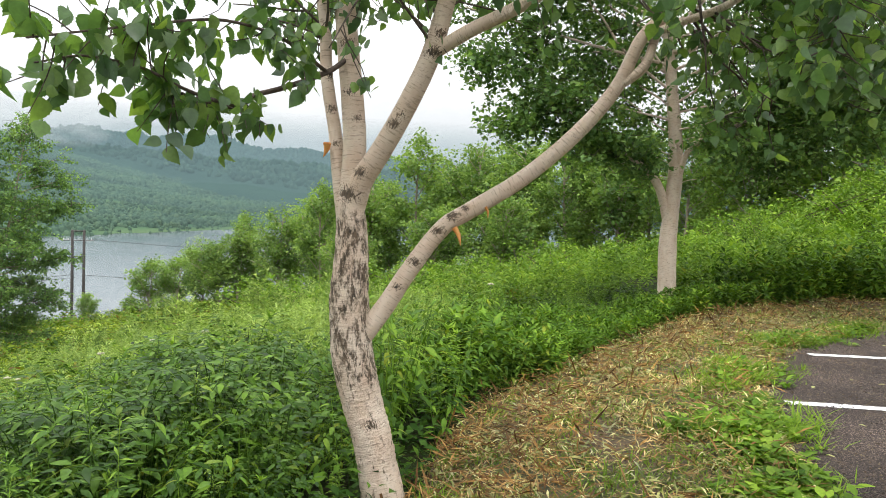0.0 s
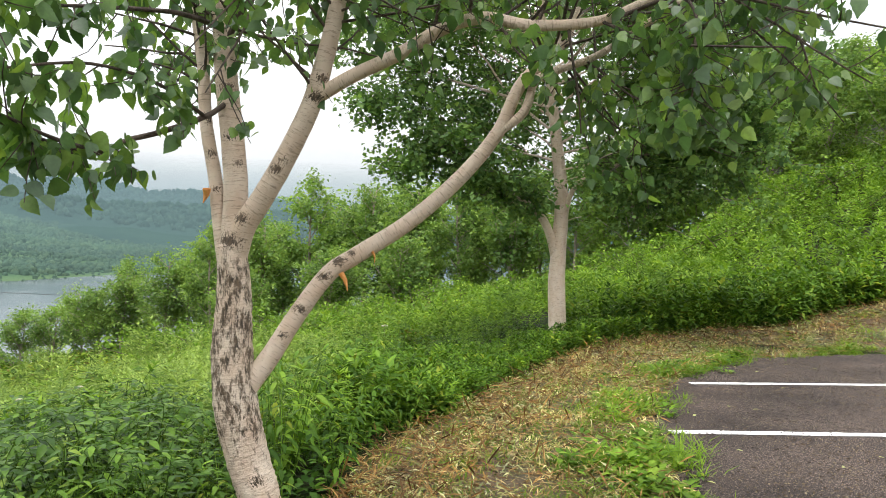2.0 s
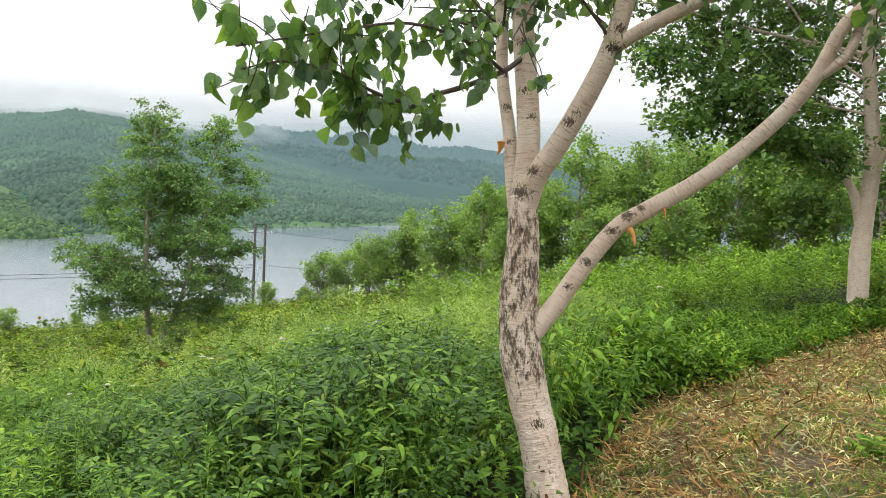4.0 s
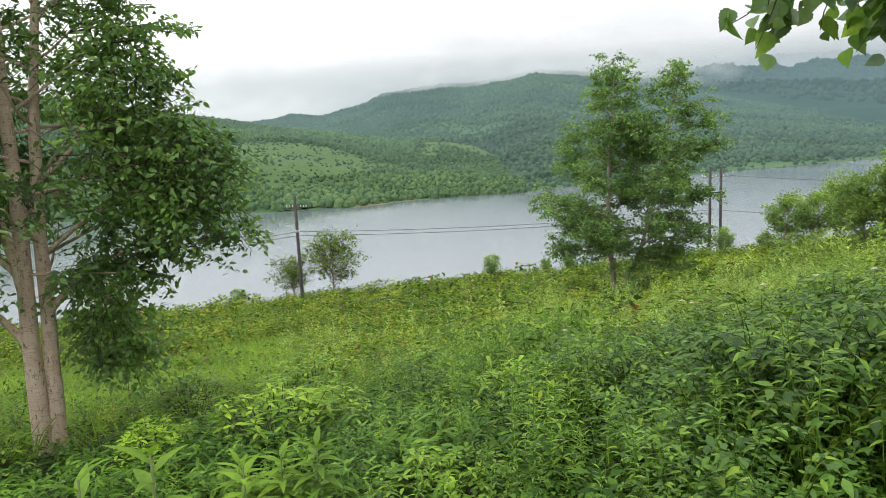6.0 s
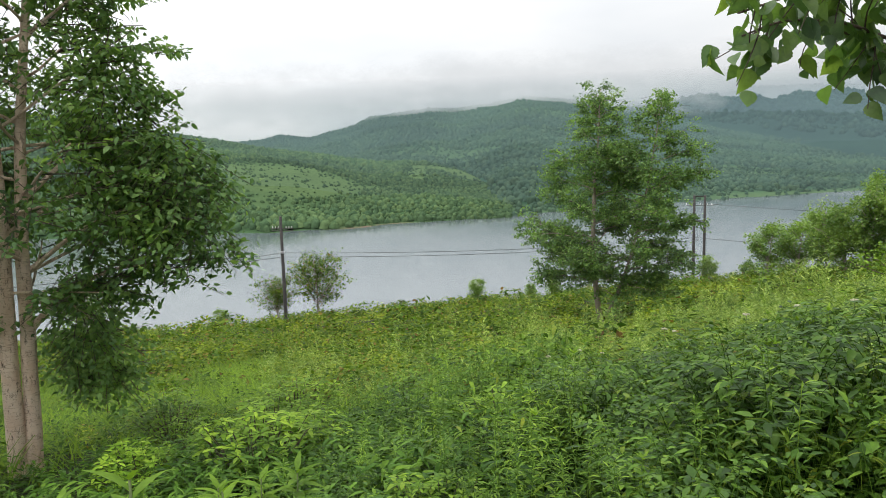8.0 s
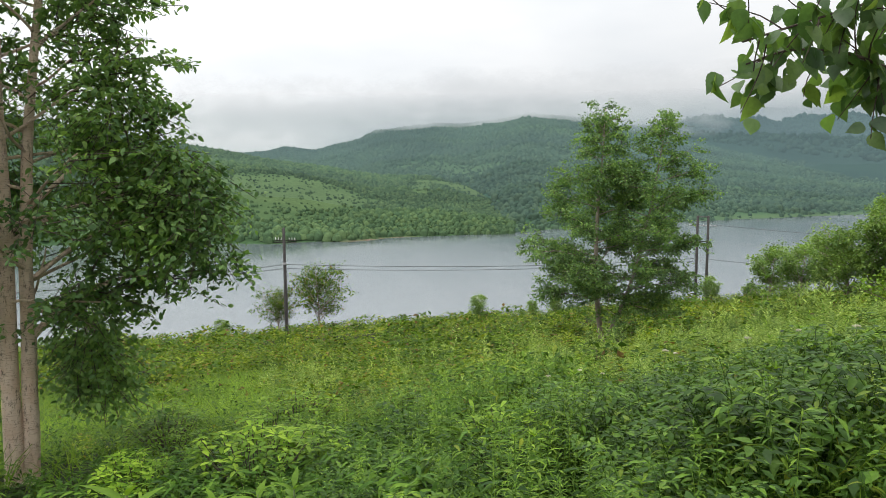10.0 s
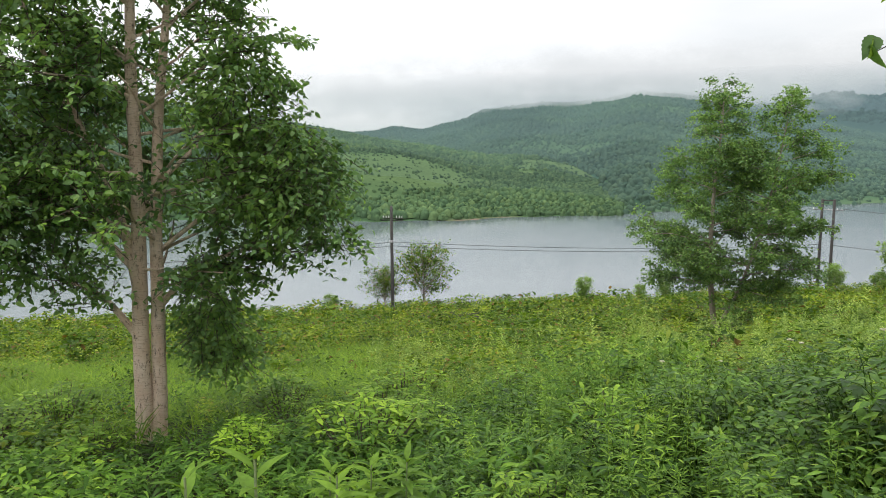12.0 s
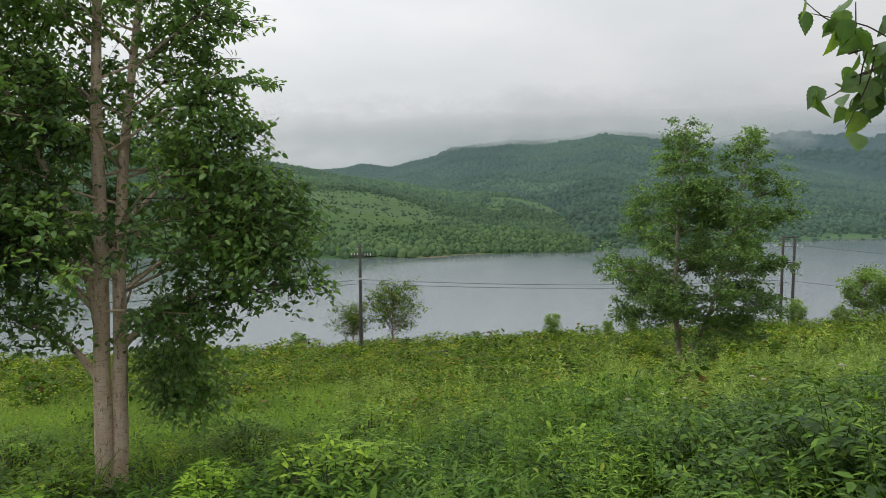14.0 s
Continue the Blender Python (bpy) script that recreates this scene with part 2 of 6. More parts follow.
M_PEEL = plain_material("orange_inner_bark", (0.5, 0.17, 0.04), (0.66, 0.33, 0.1), 40, 0.6)
M_STEM = plain_material("green_stem", (0.09, 0.13, 0.04), (0.16, 0.19, 0.07), 30, 0.6)
M_POLE = plain_material("dark_pole", (0.028, 0.025, 0.023), (0.06, 0.053, 0.048), 5, 0.75)
M_STEEL = plain_material("grey_steel", (0.2, 0.2, 0.2), (0.32, 0.32, 0.32), 8, 0.5, 0.6)
M_PORCELAIN = plain_material("white_porcelain", (0.4, 0.4, 0.38), (0.5, 0.5, 0.48), 8, 0.3)
M_CABLE = plain_material("black_cable", (0.03, 0.03, 0.03), (0.05, 0.05, 0.05), 8, 0.6)
M_FLOWER = plain_material("cream_flower", (0.32, 0.31, 0.2), (0.46, 0.43, 0.31), 60, 0.7)


def water_material():
    m = Mat("lake_water")
    f = m.noise(0.5, 3, (1, 1, 1), source="Position")
    g = m.noise(0.012, 3, source="Position")
    p = m.principled((0.1, 0.12, 0.13), m.ramp(g, (0.35, 0.1), (0.65, 0.22)), m.bump(f, 0.12, 0.25), spec=0.5)
    return m.done(p)


def hill_material(name, wood, wood2, meadow, haze_tint):
    """Canopy and clearings, tinted with painted haze; the attribute 'open' is the share of clearing."""
    m = Mat(name)
    att = m.n.new("ShaderNodeAttribute")
    att.attribute_name = "open"
    a, b = m.noise(0.009, 6, source="Position"), m.noise(0.45, 5, source="Position", rough=0.75)
    w = m.mix(m.ramp(a, (0.35, 0.0), (0.65, 1.0)), wood, wood2)
    w = m.mix(1.0, w, m.ramp(b, (0.34, 0.7), (0.66, 1.35)), "MULTIPLY")
    g = m.mix(1.0, m.mix(m.ramp(b, (0.4, 0.0), (0.6, 1.0)), meadow, tuple(0.75 * v for v in meadow)), m.ramp(a, (0.3, 0.85), (0.7, 1.15)), "MULTIPLY")
    col = m.mix(att.outputs["Fac"], w, g)
    slip = m.n.new("ShaderNodeAttribute")
    slip.attribute_name = "bare"
    col = m.mix(slip.outputs["Fac"], col, m.ramp(b, (0.35, (0.1, 0.075, 0.05)), (0.65, (0.17, 0.12, 0.085))))
    # distance haze painted in: the colour is mixed towards blue-grey
    return m.done(m.principled(m.mix(haze_tint, col, (0.2, 0.3, 0.34)), 1.0, spec=0.0))


def far_wood_material(name, dark, mid, light, haze_tint):
    """Crowns of a far wood, each of its own green, tinted with painted haze."""
    m = Mat(name)
    base = m.ramp(m.n.new("ShaderNodeNewGeometry").outputs["Random Per Island"], (0.0, dark), (0.6, mid), (1.0, light))
    a, b = m.noise(0.008, 5, source="Position"), m.noise(0.9, 4, source="Position", rough=0.75)
    col = m.mix(1.0, base, m.ramp(a, (0.35, 0.68), (0.65, 1.28)), "MULTIPLY")
    col = m.mix(1.0, col, m.ramp(b, (0.34, 0.75), (0.66, 1.25)), "MULTIPLY")
    # crowns get the same blue-grey haze mixed into their colour
    return m.done(m.principled(m.mix(haze_tint, col, (0.2, 0.3, 0.34)), 1.0, m.bump(b, 0.5, 0.8), spec=0.0))


# last value of each: share of painted haze in the colour
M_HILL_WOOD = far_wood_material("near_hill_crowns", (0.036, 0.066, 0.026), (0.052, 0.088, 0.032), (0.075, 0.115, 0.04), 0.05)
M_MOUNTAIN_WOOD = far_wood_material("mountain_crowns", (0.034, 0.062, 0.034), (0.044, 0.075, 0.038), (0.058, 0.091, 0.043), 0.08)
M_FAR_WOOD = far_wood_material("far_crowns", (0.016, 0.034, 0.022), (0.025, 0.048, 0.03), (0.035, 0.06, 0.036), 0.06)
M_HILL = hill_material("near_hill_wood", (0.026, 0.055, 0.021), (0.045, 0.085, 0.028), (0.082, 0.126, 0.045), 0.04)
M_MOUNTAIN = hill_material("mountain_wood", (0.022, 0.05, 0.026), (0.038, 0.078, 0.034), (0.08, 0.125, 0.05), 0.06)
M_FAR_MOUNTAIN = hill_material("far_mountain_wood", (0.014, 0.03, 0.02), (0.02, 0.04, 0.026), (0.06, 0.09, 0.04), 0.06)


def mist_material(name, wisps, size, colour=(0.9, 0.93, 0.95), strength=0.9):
    """Glowing sheet of low cloud, also haze: attribute 'fade' is thickness, torn by noise."""
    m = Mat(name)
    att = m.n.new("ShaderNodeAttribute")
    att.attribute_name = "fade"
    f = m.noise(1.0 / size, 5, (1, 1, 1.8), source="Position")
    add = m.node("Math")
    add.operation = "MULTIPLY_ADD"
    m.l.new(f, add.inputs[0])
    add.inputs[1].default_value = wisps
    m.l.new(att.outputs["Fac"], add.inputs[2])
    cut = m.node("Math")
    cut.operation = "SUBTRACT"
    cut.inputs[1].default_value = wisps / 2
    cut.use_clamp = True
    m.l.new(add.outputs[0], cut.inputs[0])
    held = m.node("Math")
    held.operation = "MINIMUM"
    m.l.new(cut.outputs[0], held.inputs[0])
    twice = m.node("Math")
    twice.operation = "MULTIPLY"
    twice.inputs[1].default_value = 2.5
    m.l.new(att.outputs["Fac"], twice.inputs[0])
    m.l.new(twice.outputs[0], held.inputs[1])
    # sky light is put in as emission, though the sheet is no lamp
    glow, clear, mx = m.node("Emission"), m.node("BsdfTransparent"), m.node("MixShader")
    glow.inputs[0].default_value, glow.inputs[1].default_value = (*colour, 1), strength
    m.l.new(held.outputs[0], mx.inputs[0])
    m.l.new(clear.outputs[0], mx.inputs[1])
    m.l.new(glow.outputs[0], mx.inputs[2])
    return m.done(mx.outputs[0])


# ---- mesh helpers ----
R = np.random.default_rng(7)


def mesh_of(name, verts, tris, mat, smooth=True, attribute=None):
    verts, tris = np.asarray(verts, np.float32), np.asarray(tris, np.int32)
    me = bpy.data.meshes.new(name)
    me.vertices.add(len(verts))
    me.vertices.foreach_set("co", verts.ravel())
    k = tris.shape[1]
    me.loops.add(tris.size)
    me.loops.foreach_set("vertex_index", tris.ravel())
    me.polygons.add(len(tris))
    me.polygons.foreach_set("loop_start", np.arange(0, tris.size, k, dtype=np.int32))
    me.polygons.foreach_set("loop_total", np.full(len(tris), k, np.int32))
    me.polygons.foreach_set("use_smooth", np.full(len(tris), smooth, bool))
    for key, values in attribute or ():
        if values.ndim == 2:
            at = me.attributes.new(key, "FLOAT_VECTOR", "POINT")
            at.data.foreach_set("vector", np.asarray(values, np.float32).ravel())
        else:
            at = me.attributes.new(key, "FLOAT", "POINT")
            at.data.foreach_set("value", np.asarray(values, np.float32))
    me.update(calc_edges=True)
    me.materials.append(mat)
    return me


def part(name, mesh, parent=None, label="", base=(0, 0, 0)):
    ob = new(name, mesh)
    if parent is not None:
        ob.parent = parent
    if label:
        tagged(ob, label)
    return ob


def thing(name, at, label, category, group="", kind=""):
    ob = new(name)
    ob.empty_display_size = 0.1
    ob.location = at
    return tagged(ob, label, category, group, kind)


def join(pieces):
    """One vertex and face list from several."""
    vs, fs, n = [], [], 0
    for v, f in pieces:
        vs.append(v)
        fs.append(f + n)
        n += len(v)
    return np.concatenate(vs), np.concatenate(fs)


def stamp(v, f, places, turns, sizes):
    """Copies of a template: places (n, 3), turns (n, 3, 3), sizes (n,)."""
    n = len(places)
    out = np.einsum("nij,kj->nki", turns * np.asarray(sizes)[:, None, None], v) + np.asarray(places)[:, None]
    idx = f[None] + (np.arange(n) * len(v))[:, None, None]
    return out.reshape(-1, 3), idx.reshape(-1, f.shape[1])


def frames(ahead, up):
    """Turns whose x runs ahead and whose z is near up."""
    a = ahead / np.maximum(np.linalg.norm(ahead, axis=-1, keepdims=True), 1e-9)
    b = np.cross(up, a)
    b /= np.maximum(np.linalg.norm(b, axis=-1, keepdims=True), 1e-9)
    return np.stack([a, b, np.cross(a, b)], -1)


def spin(n, lean, rng):
    """Random upright turns with a little lean (radians)."""
    up = np.c_[rng.normal(0, lean, n), rng.normal(0, lean, n), np.ones(n)]
    up /= np.linalg.norm(up, axis=1, keepdims=True)
    az = rng.uniform(0, 2 * np.pi, n)
    m = frames(np.c_[np.cos(az), np.sin(az), np.zeros(n)], up)
    return m


def leaf(length, width, stations, fold=0.25, curl=0.3, peak=0.4, petiole=0.0):
    """A pointed leaf along +x in triangles: folded at its rib, bent down to its tip."""
    xs = np.linspace(0, 1, stations + 2)
    v, f = [], []
    for x in xs:
        w = width / 2 * (x / peak if x < peak else 1.0) ** 0.6 * (1 if x < peak else max(0.0, (1 - x) / (1 - peak)) ** 0.85)
        z = -curl * length * x * x
        X = petiole + x * length
        if x in (0, 1):
            v.append((X, 0, z))
        else:
            v += [(X, -w, z + fold * w), (X, 0, z), (X, w, z + fold * w)]
    f += [(0, 2, 1), (0, 3, 2)]
    for k in range(stations - 1):
        a, b = 1 + 3 * k, 4 + 3 * k
        f += [(a, a + 1, b + 1), (a, b + 1, b), (a + 1, a + 2, b + 2), (a + 1, b + 2, b + 1)]
    e = 1 + 3 * (stations - 1)
    f += [(e, e + 1, len(v) - 1), (e + 1, e + 2, len(v) - 1)]
    return np.array(v, float), np.array(f)


def chip(length, width, fold=0.3):
    """A small far leaf in two triangles, folded at its rib."""
    w = width / 2
    return np.array([(0, 0, 0), (0.42 * length, -w, fold * w), (length, 0, -0.12 * length), (0.42 * length, w, fold * w)], float), np.array([(0, 2, 1), (0, 3, 2)])


def oval(length, width):
    """A mid-distance leaf: six corners, folded a little."""
    w = width / 2
    v = [(0, 0, 0), (0.22 * length, -0.85 * w, 0.2 * w), (0.22 * length, 0.85 * w, 0.2 * w), (0.6 * length, -0.8 * w, 0.1 * w), (0.6 * length, 0.8 * w, 0.1 * w), (length, 0, -0.15 * length)]
    return np.array(v, float), np.array([(0, 2, 1), (1, 2, 4), (1, 4, 3), (3, 4, 5)])


def heart_leaf(length, width, teeth=9):
    """A birch leaf: rounded base, toothed edge, pointed tip; hangs along +x."""
    v, f = [(0.02 * length, 0, 0)], []
    xs = np.linspace(-0.03, 1.0, teeth)
    shape = np.interp(xs, (-0.03, 0.05, 0.15, 0.28, 0.42, 0.58, 0.75, 0.9, 1.0), (0.2, 0.4, 0.48, 0.5, 0.45, 0.35, 0.2, 0.07, 0.0))
    for k, (x, w) in enumerate(zip(xs, shape)):
        tooth = 1.07 if k % 2 else 0.93
        lie = -0.14 * length * x * x
        v += [(x * length, -w * width * tooth, 0.16 * w * width + lie), (x * length, 0, lie), (x * length, w * width * tooth, 0.16 * w * width + lie)]
    for k in range(teeth - 1):
        a, b = 1 + 3 * k, 4 + 3 * k
        f += [(a, a + 1, b + 1), (a, b + 1, b), (a + 1, a + 2, b + 2), (a + 1, b + 2, b + 1)]
    return np.array(v, float), np.array(f)


def smooth_line(points, steps=4):
    """A Catmull-Rom line through the points."""
    p = np.asarray(points, float)
    q = np.vstack([2 * p[0] - p[1], p, 2 * p[-1] - p[-2]])
    t = np.linspace(0, 1, steps, endpoint=False)[:, None]
    out = []
    for a, b, c, d in zip(q[:-3], q[1:-2], q[2:-1], q[3:]):
        out.append(0.5 * (2 * b + (c - a) * t + (2 * a - 5 * b + 4 * c - d) * t**2 + (3 * b - a - 3 * c + d) * t**3))
    return np.vstack(out + [p[-1:]])


def tube(points, radii, sides=8, steps=4, lumps=0.0, rng=R):
    """A tapered round limb in quads, with its bark coordinates."""
    line = smooth_line(points, steps) if steps > 1 else np.asarray(points, float)
    rad = np.interp(np.linspace(0, 1, len(line)), np.linspace(0, 1, len(radii)), radii)
    tan = np.gradient(line, axis=0)
    tan /= np.linalg.norm(tan, axis=1, keepdims=True)
    ref = np.array([1.0, 0, 0]) if abs(tan[0, 0]) < 0.8 else np.array([0, 1.0, 0])
    v, att, along = [], [], 0.0
    ang = np.linspace(0, 2 * np.pi, sides, endpoint=False)
    off = rng.uniform(0, 50)
    for k, (p, t, r) in enumerate(zip(line, tan, rad)):
        ref = ref - t * (ref @ t)
        ref /= np.linalg.norm(ref)
        bi = np.cross(t, ref)
        rr = r * (1 + lumps * rng.normal(0, 1, sides))
        v.append(p + rr[:, None] * (np.cos(ang)[:, None] * ref + np.sin(ang)[:, None] * bi))
        along += np.linalg.norm(p - line[k - 1]) if k else 0
        att.append(np.c_[off + 2 * r * np.cos(ang), np.full(sides, along), off + 2 * r * np.sin(ang)])
    n = len(line)
    i = np.arange(sides)
    f = [np.c_[k * sides + i, k * sides + (i + 1) % sides, (k + 1) * sides + (i + 1) % sides, (k + 1) * sides + i] for k in range(n - 1)]
    v.append(line[-1:] + tan[-1:] * rad[-1])
    att.append(att[-1][:1])
    f.append(np.c_[(n - 1) * sides + i, (n - 1) * sides + (i + 1) % sides, np.full(sides, n * sides), np.full(sides, n * sides)])
    f = np.vstack(f)
    quads, caps = f[:-sides], f[-sides:, :3]
    tri = np.vstack([quads[:, [0, 1, 2]], quads[:, [0, 2, 3]], caps])
    return np.vstack(v), tri, np.vstack(att)


def limb_mesh(name, limbs, mat, sides=8, steps=4, lumps=0.0, rng=R, knots=()):
    vs, fs, at, n = [], [], [], 0
    for pts, radii in limbs:
        v, f, a = tube(pts, radii, sides, steps, lumps, rng)
        vs.append(v), fs.append(f + n), at.append(a)
        n += len(v)
    v, extra = np.vstack(vs), []
    if knots:
        near = np.zeros(len(v))
        for place, reach in knots:
            near = np.maximum(near, 0.9 * np.exp(-np.linalg.norm((v - np.array(place)) * (0.8, 0.8, 1.3), axis=1) / (0.9 * reach)))
        extra = [("knot", near)]
    return mesh_of(name, v, np.vstack(fs), mat, True, [("bark", np.vstack(at))] + extra)


def sprout(lines, count, length, rng, spread=0.9, rise=0.2, start=0.2, bend=0.15, points=4, limit=None, flat=1.0):
    """Side shoots of the given lines, which leave them all round."""
    out = []
    weights = np.array([np.linalg.norm(np.diff(l, axis=0), axis=1).sum() for l in lines])
    for k in rng.choice(len(lines), count, p=weights / weights.sum()):
        l = lines[k]
        u = rng.uniform(start, 1) * (len(l) - 1)
        i = min(int(u), len(l) - 2)
        p = l[i] + (u - i) * (l[i + 1] - l[i])
        t = l[i + 1] - l[i]
        t = t / np.linalg.norm(t)
        d = rng.normal(0, 1, 3)
        d -= t * (d @ t)
        d[2] *= flat
        d = spread * d / np.linalg.norm(d) + (1 - spread * 0.6) * t + np.array([0, 0, rise])
        d /= np.linalg.norm(d)
        ln = rng.uniform(*length)
        if limit is not None:
            ln *= limit(p, d)
        line = [p]
        for s in range(points - 1):
            d = d + rng.normal(0, bend, 3)
            d /= np.linalg.norm(d)
            line.append(line[-1] + d * ln / (points - 1))
        out.append(np.array(line))
    return out


def leaves_on(lines, each, tpl, size, rng, droop=0.5, wide=0.06, start=0.15, hang=False, level=0.55):
    """Leaves along shoots, hanging a little, turned all ways."""
    n = len(lines) * each
    pts = np.array([np.asarray(l)[np.linspace(0, len(l) - 1, 4).astype(int)] for l in lines])
    u = rng.uniform(start, 1, (len(lines), each)) * 2.999
    i = u.astype(int)
    row = np.arange(len(lines))[:, None]
    p = pts[row, i] + (u - i)[..., None] * (pts[row, i + 1] - pts[row, i])
    p = p.reshape(-1, 3) + rng.normal(0, wide, (n, 3))
    d = rng.normal(0, 1, (n, 3))
    d[:, 2] = d[:, 2] * 0.4 - droop
    up = rng.normal(0, level, (n, 3)) + np.array([0, 0, 1.0])
    if hang:
        d[:, 2] -= 0.9
        up = rng.normal(0, 1, (n, 3)) * np.array([1, 1, 0.35])
    return stamp(*tpl, p, frames(d, up), rng.uniform(size[0], size[1], n))


# ---- the lie of the land ----
DOWN = np.array([-0.883, 0.469])
FALL_S = (-60, 1.0, 2.5, 4.0, 6.0, 23.0, 63.0, 80.0, 135.0, 220.0, 5000.0)
FALL_Z = (0, 0, -0.12, -0.32, -0.75, -4.7, -12.9, -16.6, -39.0, -48.0, -48.0)
LAKE_Z = -38.0
ASPHALT_EDGE = [(2.0, -14.0), (2.0, 0.0), (2.15, 4.2), (2.45, 5.2), (3.05, 6.8), (3.9, 8.15), (5.3, 9.5), (6.7, 9.95), (8.0, 10.25), (14.0, 11.6), (26.0, 13.4)]
HERB_EDGE = [(-1.9, -12.0), (-1.6, 0.2), (-1.15, 1.6), (-0.5, 2.8), (-0.1, 3.9), (0.1, 5.1), (0.45, 6.1), (1.15, 7.1), (1.95, 8.4), (2.6, 9.3), (3.5, 10.55), (4.4, 11.3), (5.6, 11.95), (6.5, 12.2), (7.3, 11.8), (8.3, 12.2), (9.6, 12.3), (13.0, 12.9), (26.0, 15.0), (60.0, 20.0)]


def step(v, a, b):
    t = np.clip((v - a) / (b - a), 0, 1)
    return t * t * (3 - 2 * t)


def land_z(x, y):
    x, y = np.asarray(x, float), np.asarray(y, float)
    s = DOWN[0] * x + DOWN[1] * y
    q = 0.6 * x + 0.8 * y
    z = np.interp(s, FALL_S, FALL_Z)
    rise = 0.25 * np.maximum(q - 12.5, 0) * step(s, 4.5, -6.0)
    return z + np.minimum(rise, 60.0) + 0.12 * np.sin(x * 0.21 + 1.0) * np.sin(y * 0.17) * step(s, 4.0, 20.0)


def inside(poly, x, y):
    poly = np.asarray(poly, float)
    hit = np.zeros(np.shape(x), bool)
    for (x0, y0), (x1, y1) in zip(poly, np.roll(poly, -1, axis=0)):
        cross = (y0 > y) != (y1 > y)
        hit ^= cross & (x < (x1 - x0) * (y - y0) / np.where(y1 == y0, 1e-9, y1 - y0) + x0)
    return hit


HERB_AREA = HERB_EDGE + [(60.0, 400.0), (-400.0, 400.0), (-400.0, -12.0)]
ASPHALT_AREA = ASPHALT_EDGE + [(26.0, -14.0)]


def polar_sheet(yaws, dists):
    yaw, d = np.meshgrid(np.radians(yaws), dists, indexing="ij")
    x, y = -np.sin(yaw) * d, np.cos(yaw) * d
    m, n = yaw.shape
    i, j = np.meshgrid(np.arange(m - 1), np.arange(n - 1), indexing="ij")
    a = (i * n + j).ravel()
    return x, y, np.c_[a, a + 1, a + n + 1, a + n]


# the ground: one sheet to the horizon
gx, gy, gf = polar_sheet(np.linspace(-180, 180, 241), np.r_[0.02, np.geomspace(0.6, 4500, 120)])
gz = land_z(gx, gy)
ground = tagged(part("ground", mesh_of("ground", np.c_[gx.ravel(), gy.ravel(), gz.ravel()], gf, ground_material())), "sloping field of dark soil under thick green herbs", "ground", kind="structure")

# the lake
lx, ly, lf = polar_sheet(np.linspace(-40, 130, 86), np.geomspace(60, 1500, 30))
lake = tagged(part("water", mesh_of("water", np.c_[lx.ravel(), ly.ravel(), np.full(lx.size, LAKE_Z)], lf, water_material())), "calm grey lake under an overcast sky", "lake", kind="structure")


def strip_sheet(name, outer, inner, lift, mat, label, category, across=10):
    """A sheet between two edge lines that follows the ground."""
    a, b = smooth_line([(*p, 0) for p in outer], 8)[:, :2], smooth_line([(*p, 0) for p in inner], 8)[:, :2]
    n = 160
    a = np.c_[np.interp(np.linspace(0, 1, n), np.linspace(0, 1, len(a)), a[:, 0]), np.interp(np.linspace(0, 1, n), np.linspace(0, 1, len(a)), a[:, 1])]
    b = np.c_[np.interp(np.linspace(0, 1, n), np.linspace(0, 1, len(b)), b[:, 0]), np.interp(np.linspace(0, 1, n), np.linspace(0, 1, len(b)), b[:, 1])]
    t = np.linspace(0, 1, across)[None, :, None]
    p = a[:, None] * (1 - t) + b[:, None] * t
    z = land_z(p[..., 0], p[..., 1]) + lift
    i, j = np.meshgrid(np.arange(n - 1), np.arange(across - 1), indexing="ij")
    k = (i * across + j).ravel()
    return tagged(part(name, mesh_of(name, np.c_[p.reshape(-1, 2), z.ravel()], np.c_[k, k + across, k + across + 1, k + 1], mat)), label, category, kind="structure")


strip_sheet("verge", HERB_EDGE[:-1], [(2.6, -14), (2.6, 0), (2.75, 4.0), (3.0, 5.0), (3.6, 6.5), (4.4, 7.7), (5.6, 9.0), (6.8, 9.5), (8.1, 9.8), (14, 11.2), (26, 13.0)], 0.012, litter_material(), "mown verge covered in dry straw and wilted clippings", "verge")

# the car park, with two painted bay lines
rng = np.random.default_rng(3)
edge = smooth_line([(*p, 0) for p in ASPHALT_EDGE], 14)[:, :2]
edge = edge[np.r_[True, np.diff(edge[:, 1]) > 0]]
edge[:, 0] += rng.normal(0, 0.045, len(edge))
t = np.linspace(0, 1, 8)[None, :, None]
far_side = np.c_[np.full(len(edge), 27.0), edge[:, 1]]
p = edge[:, None] * (1 - t) + far_side[:, None] * t
pz = land_z(p[..., 0], p[..., 1]) * 0.3 + 0.03
i, j = np.meshgrid(np.arange(len(edge) - 1), np.arange(7), indexing="ij")
k = (i * 8 + j).ravel()
road = tagged(part("road", mesh_of("road", np.c_[p.reshape(-1, 2), pz.ravel()], np.c_[k, k + 1, k + 9, k + 8], asphalt_material("asphalt"))), "worn dark brown-grey asphalt of a small car park", "car park", kind="structure")


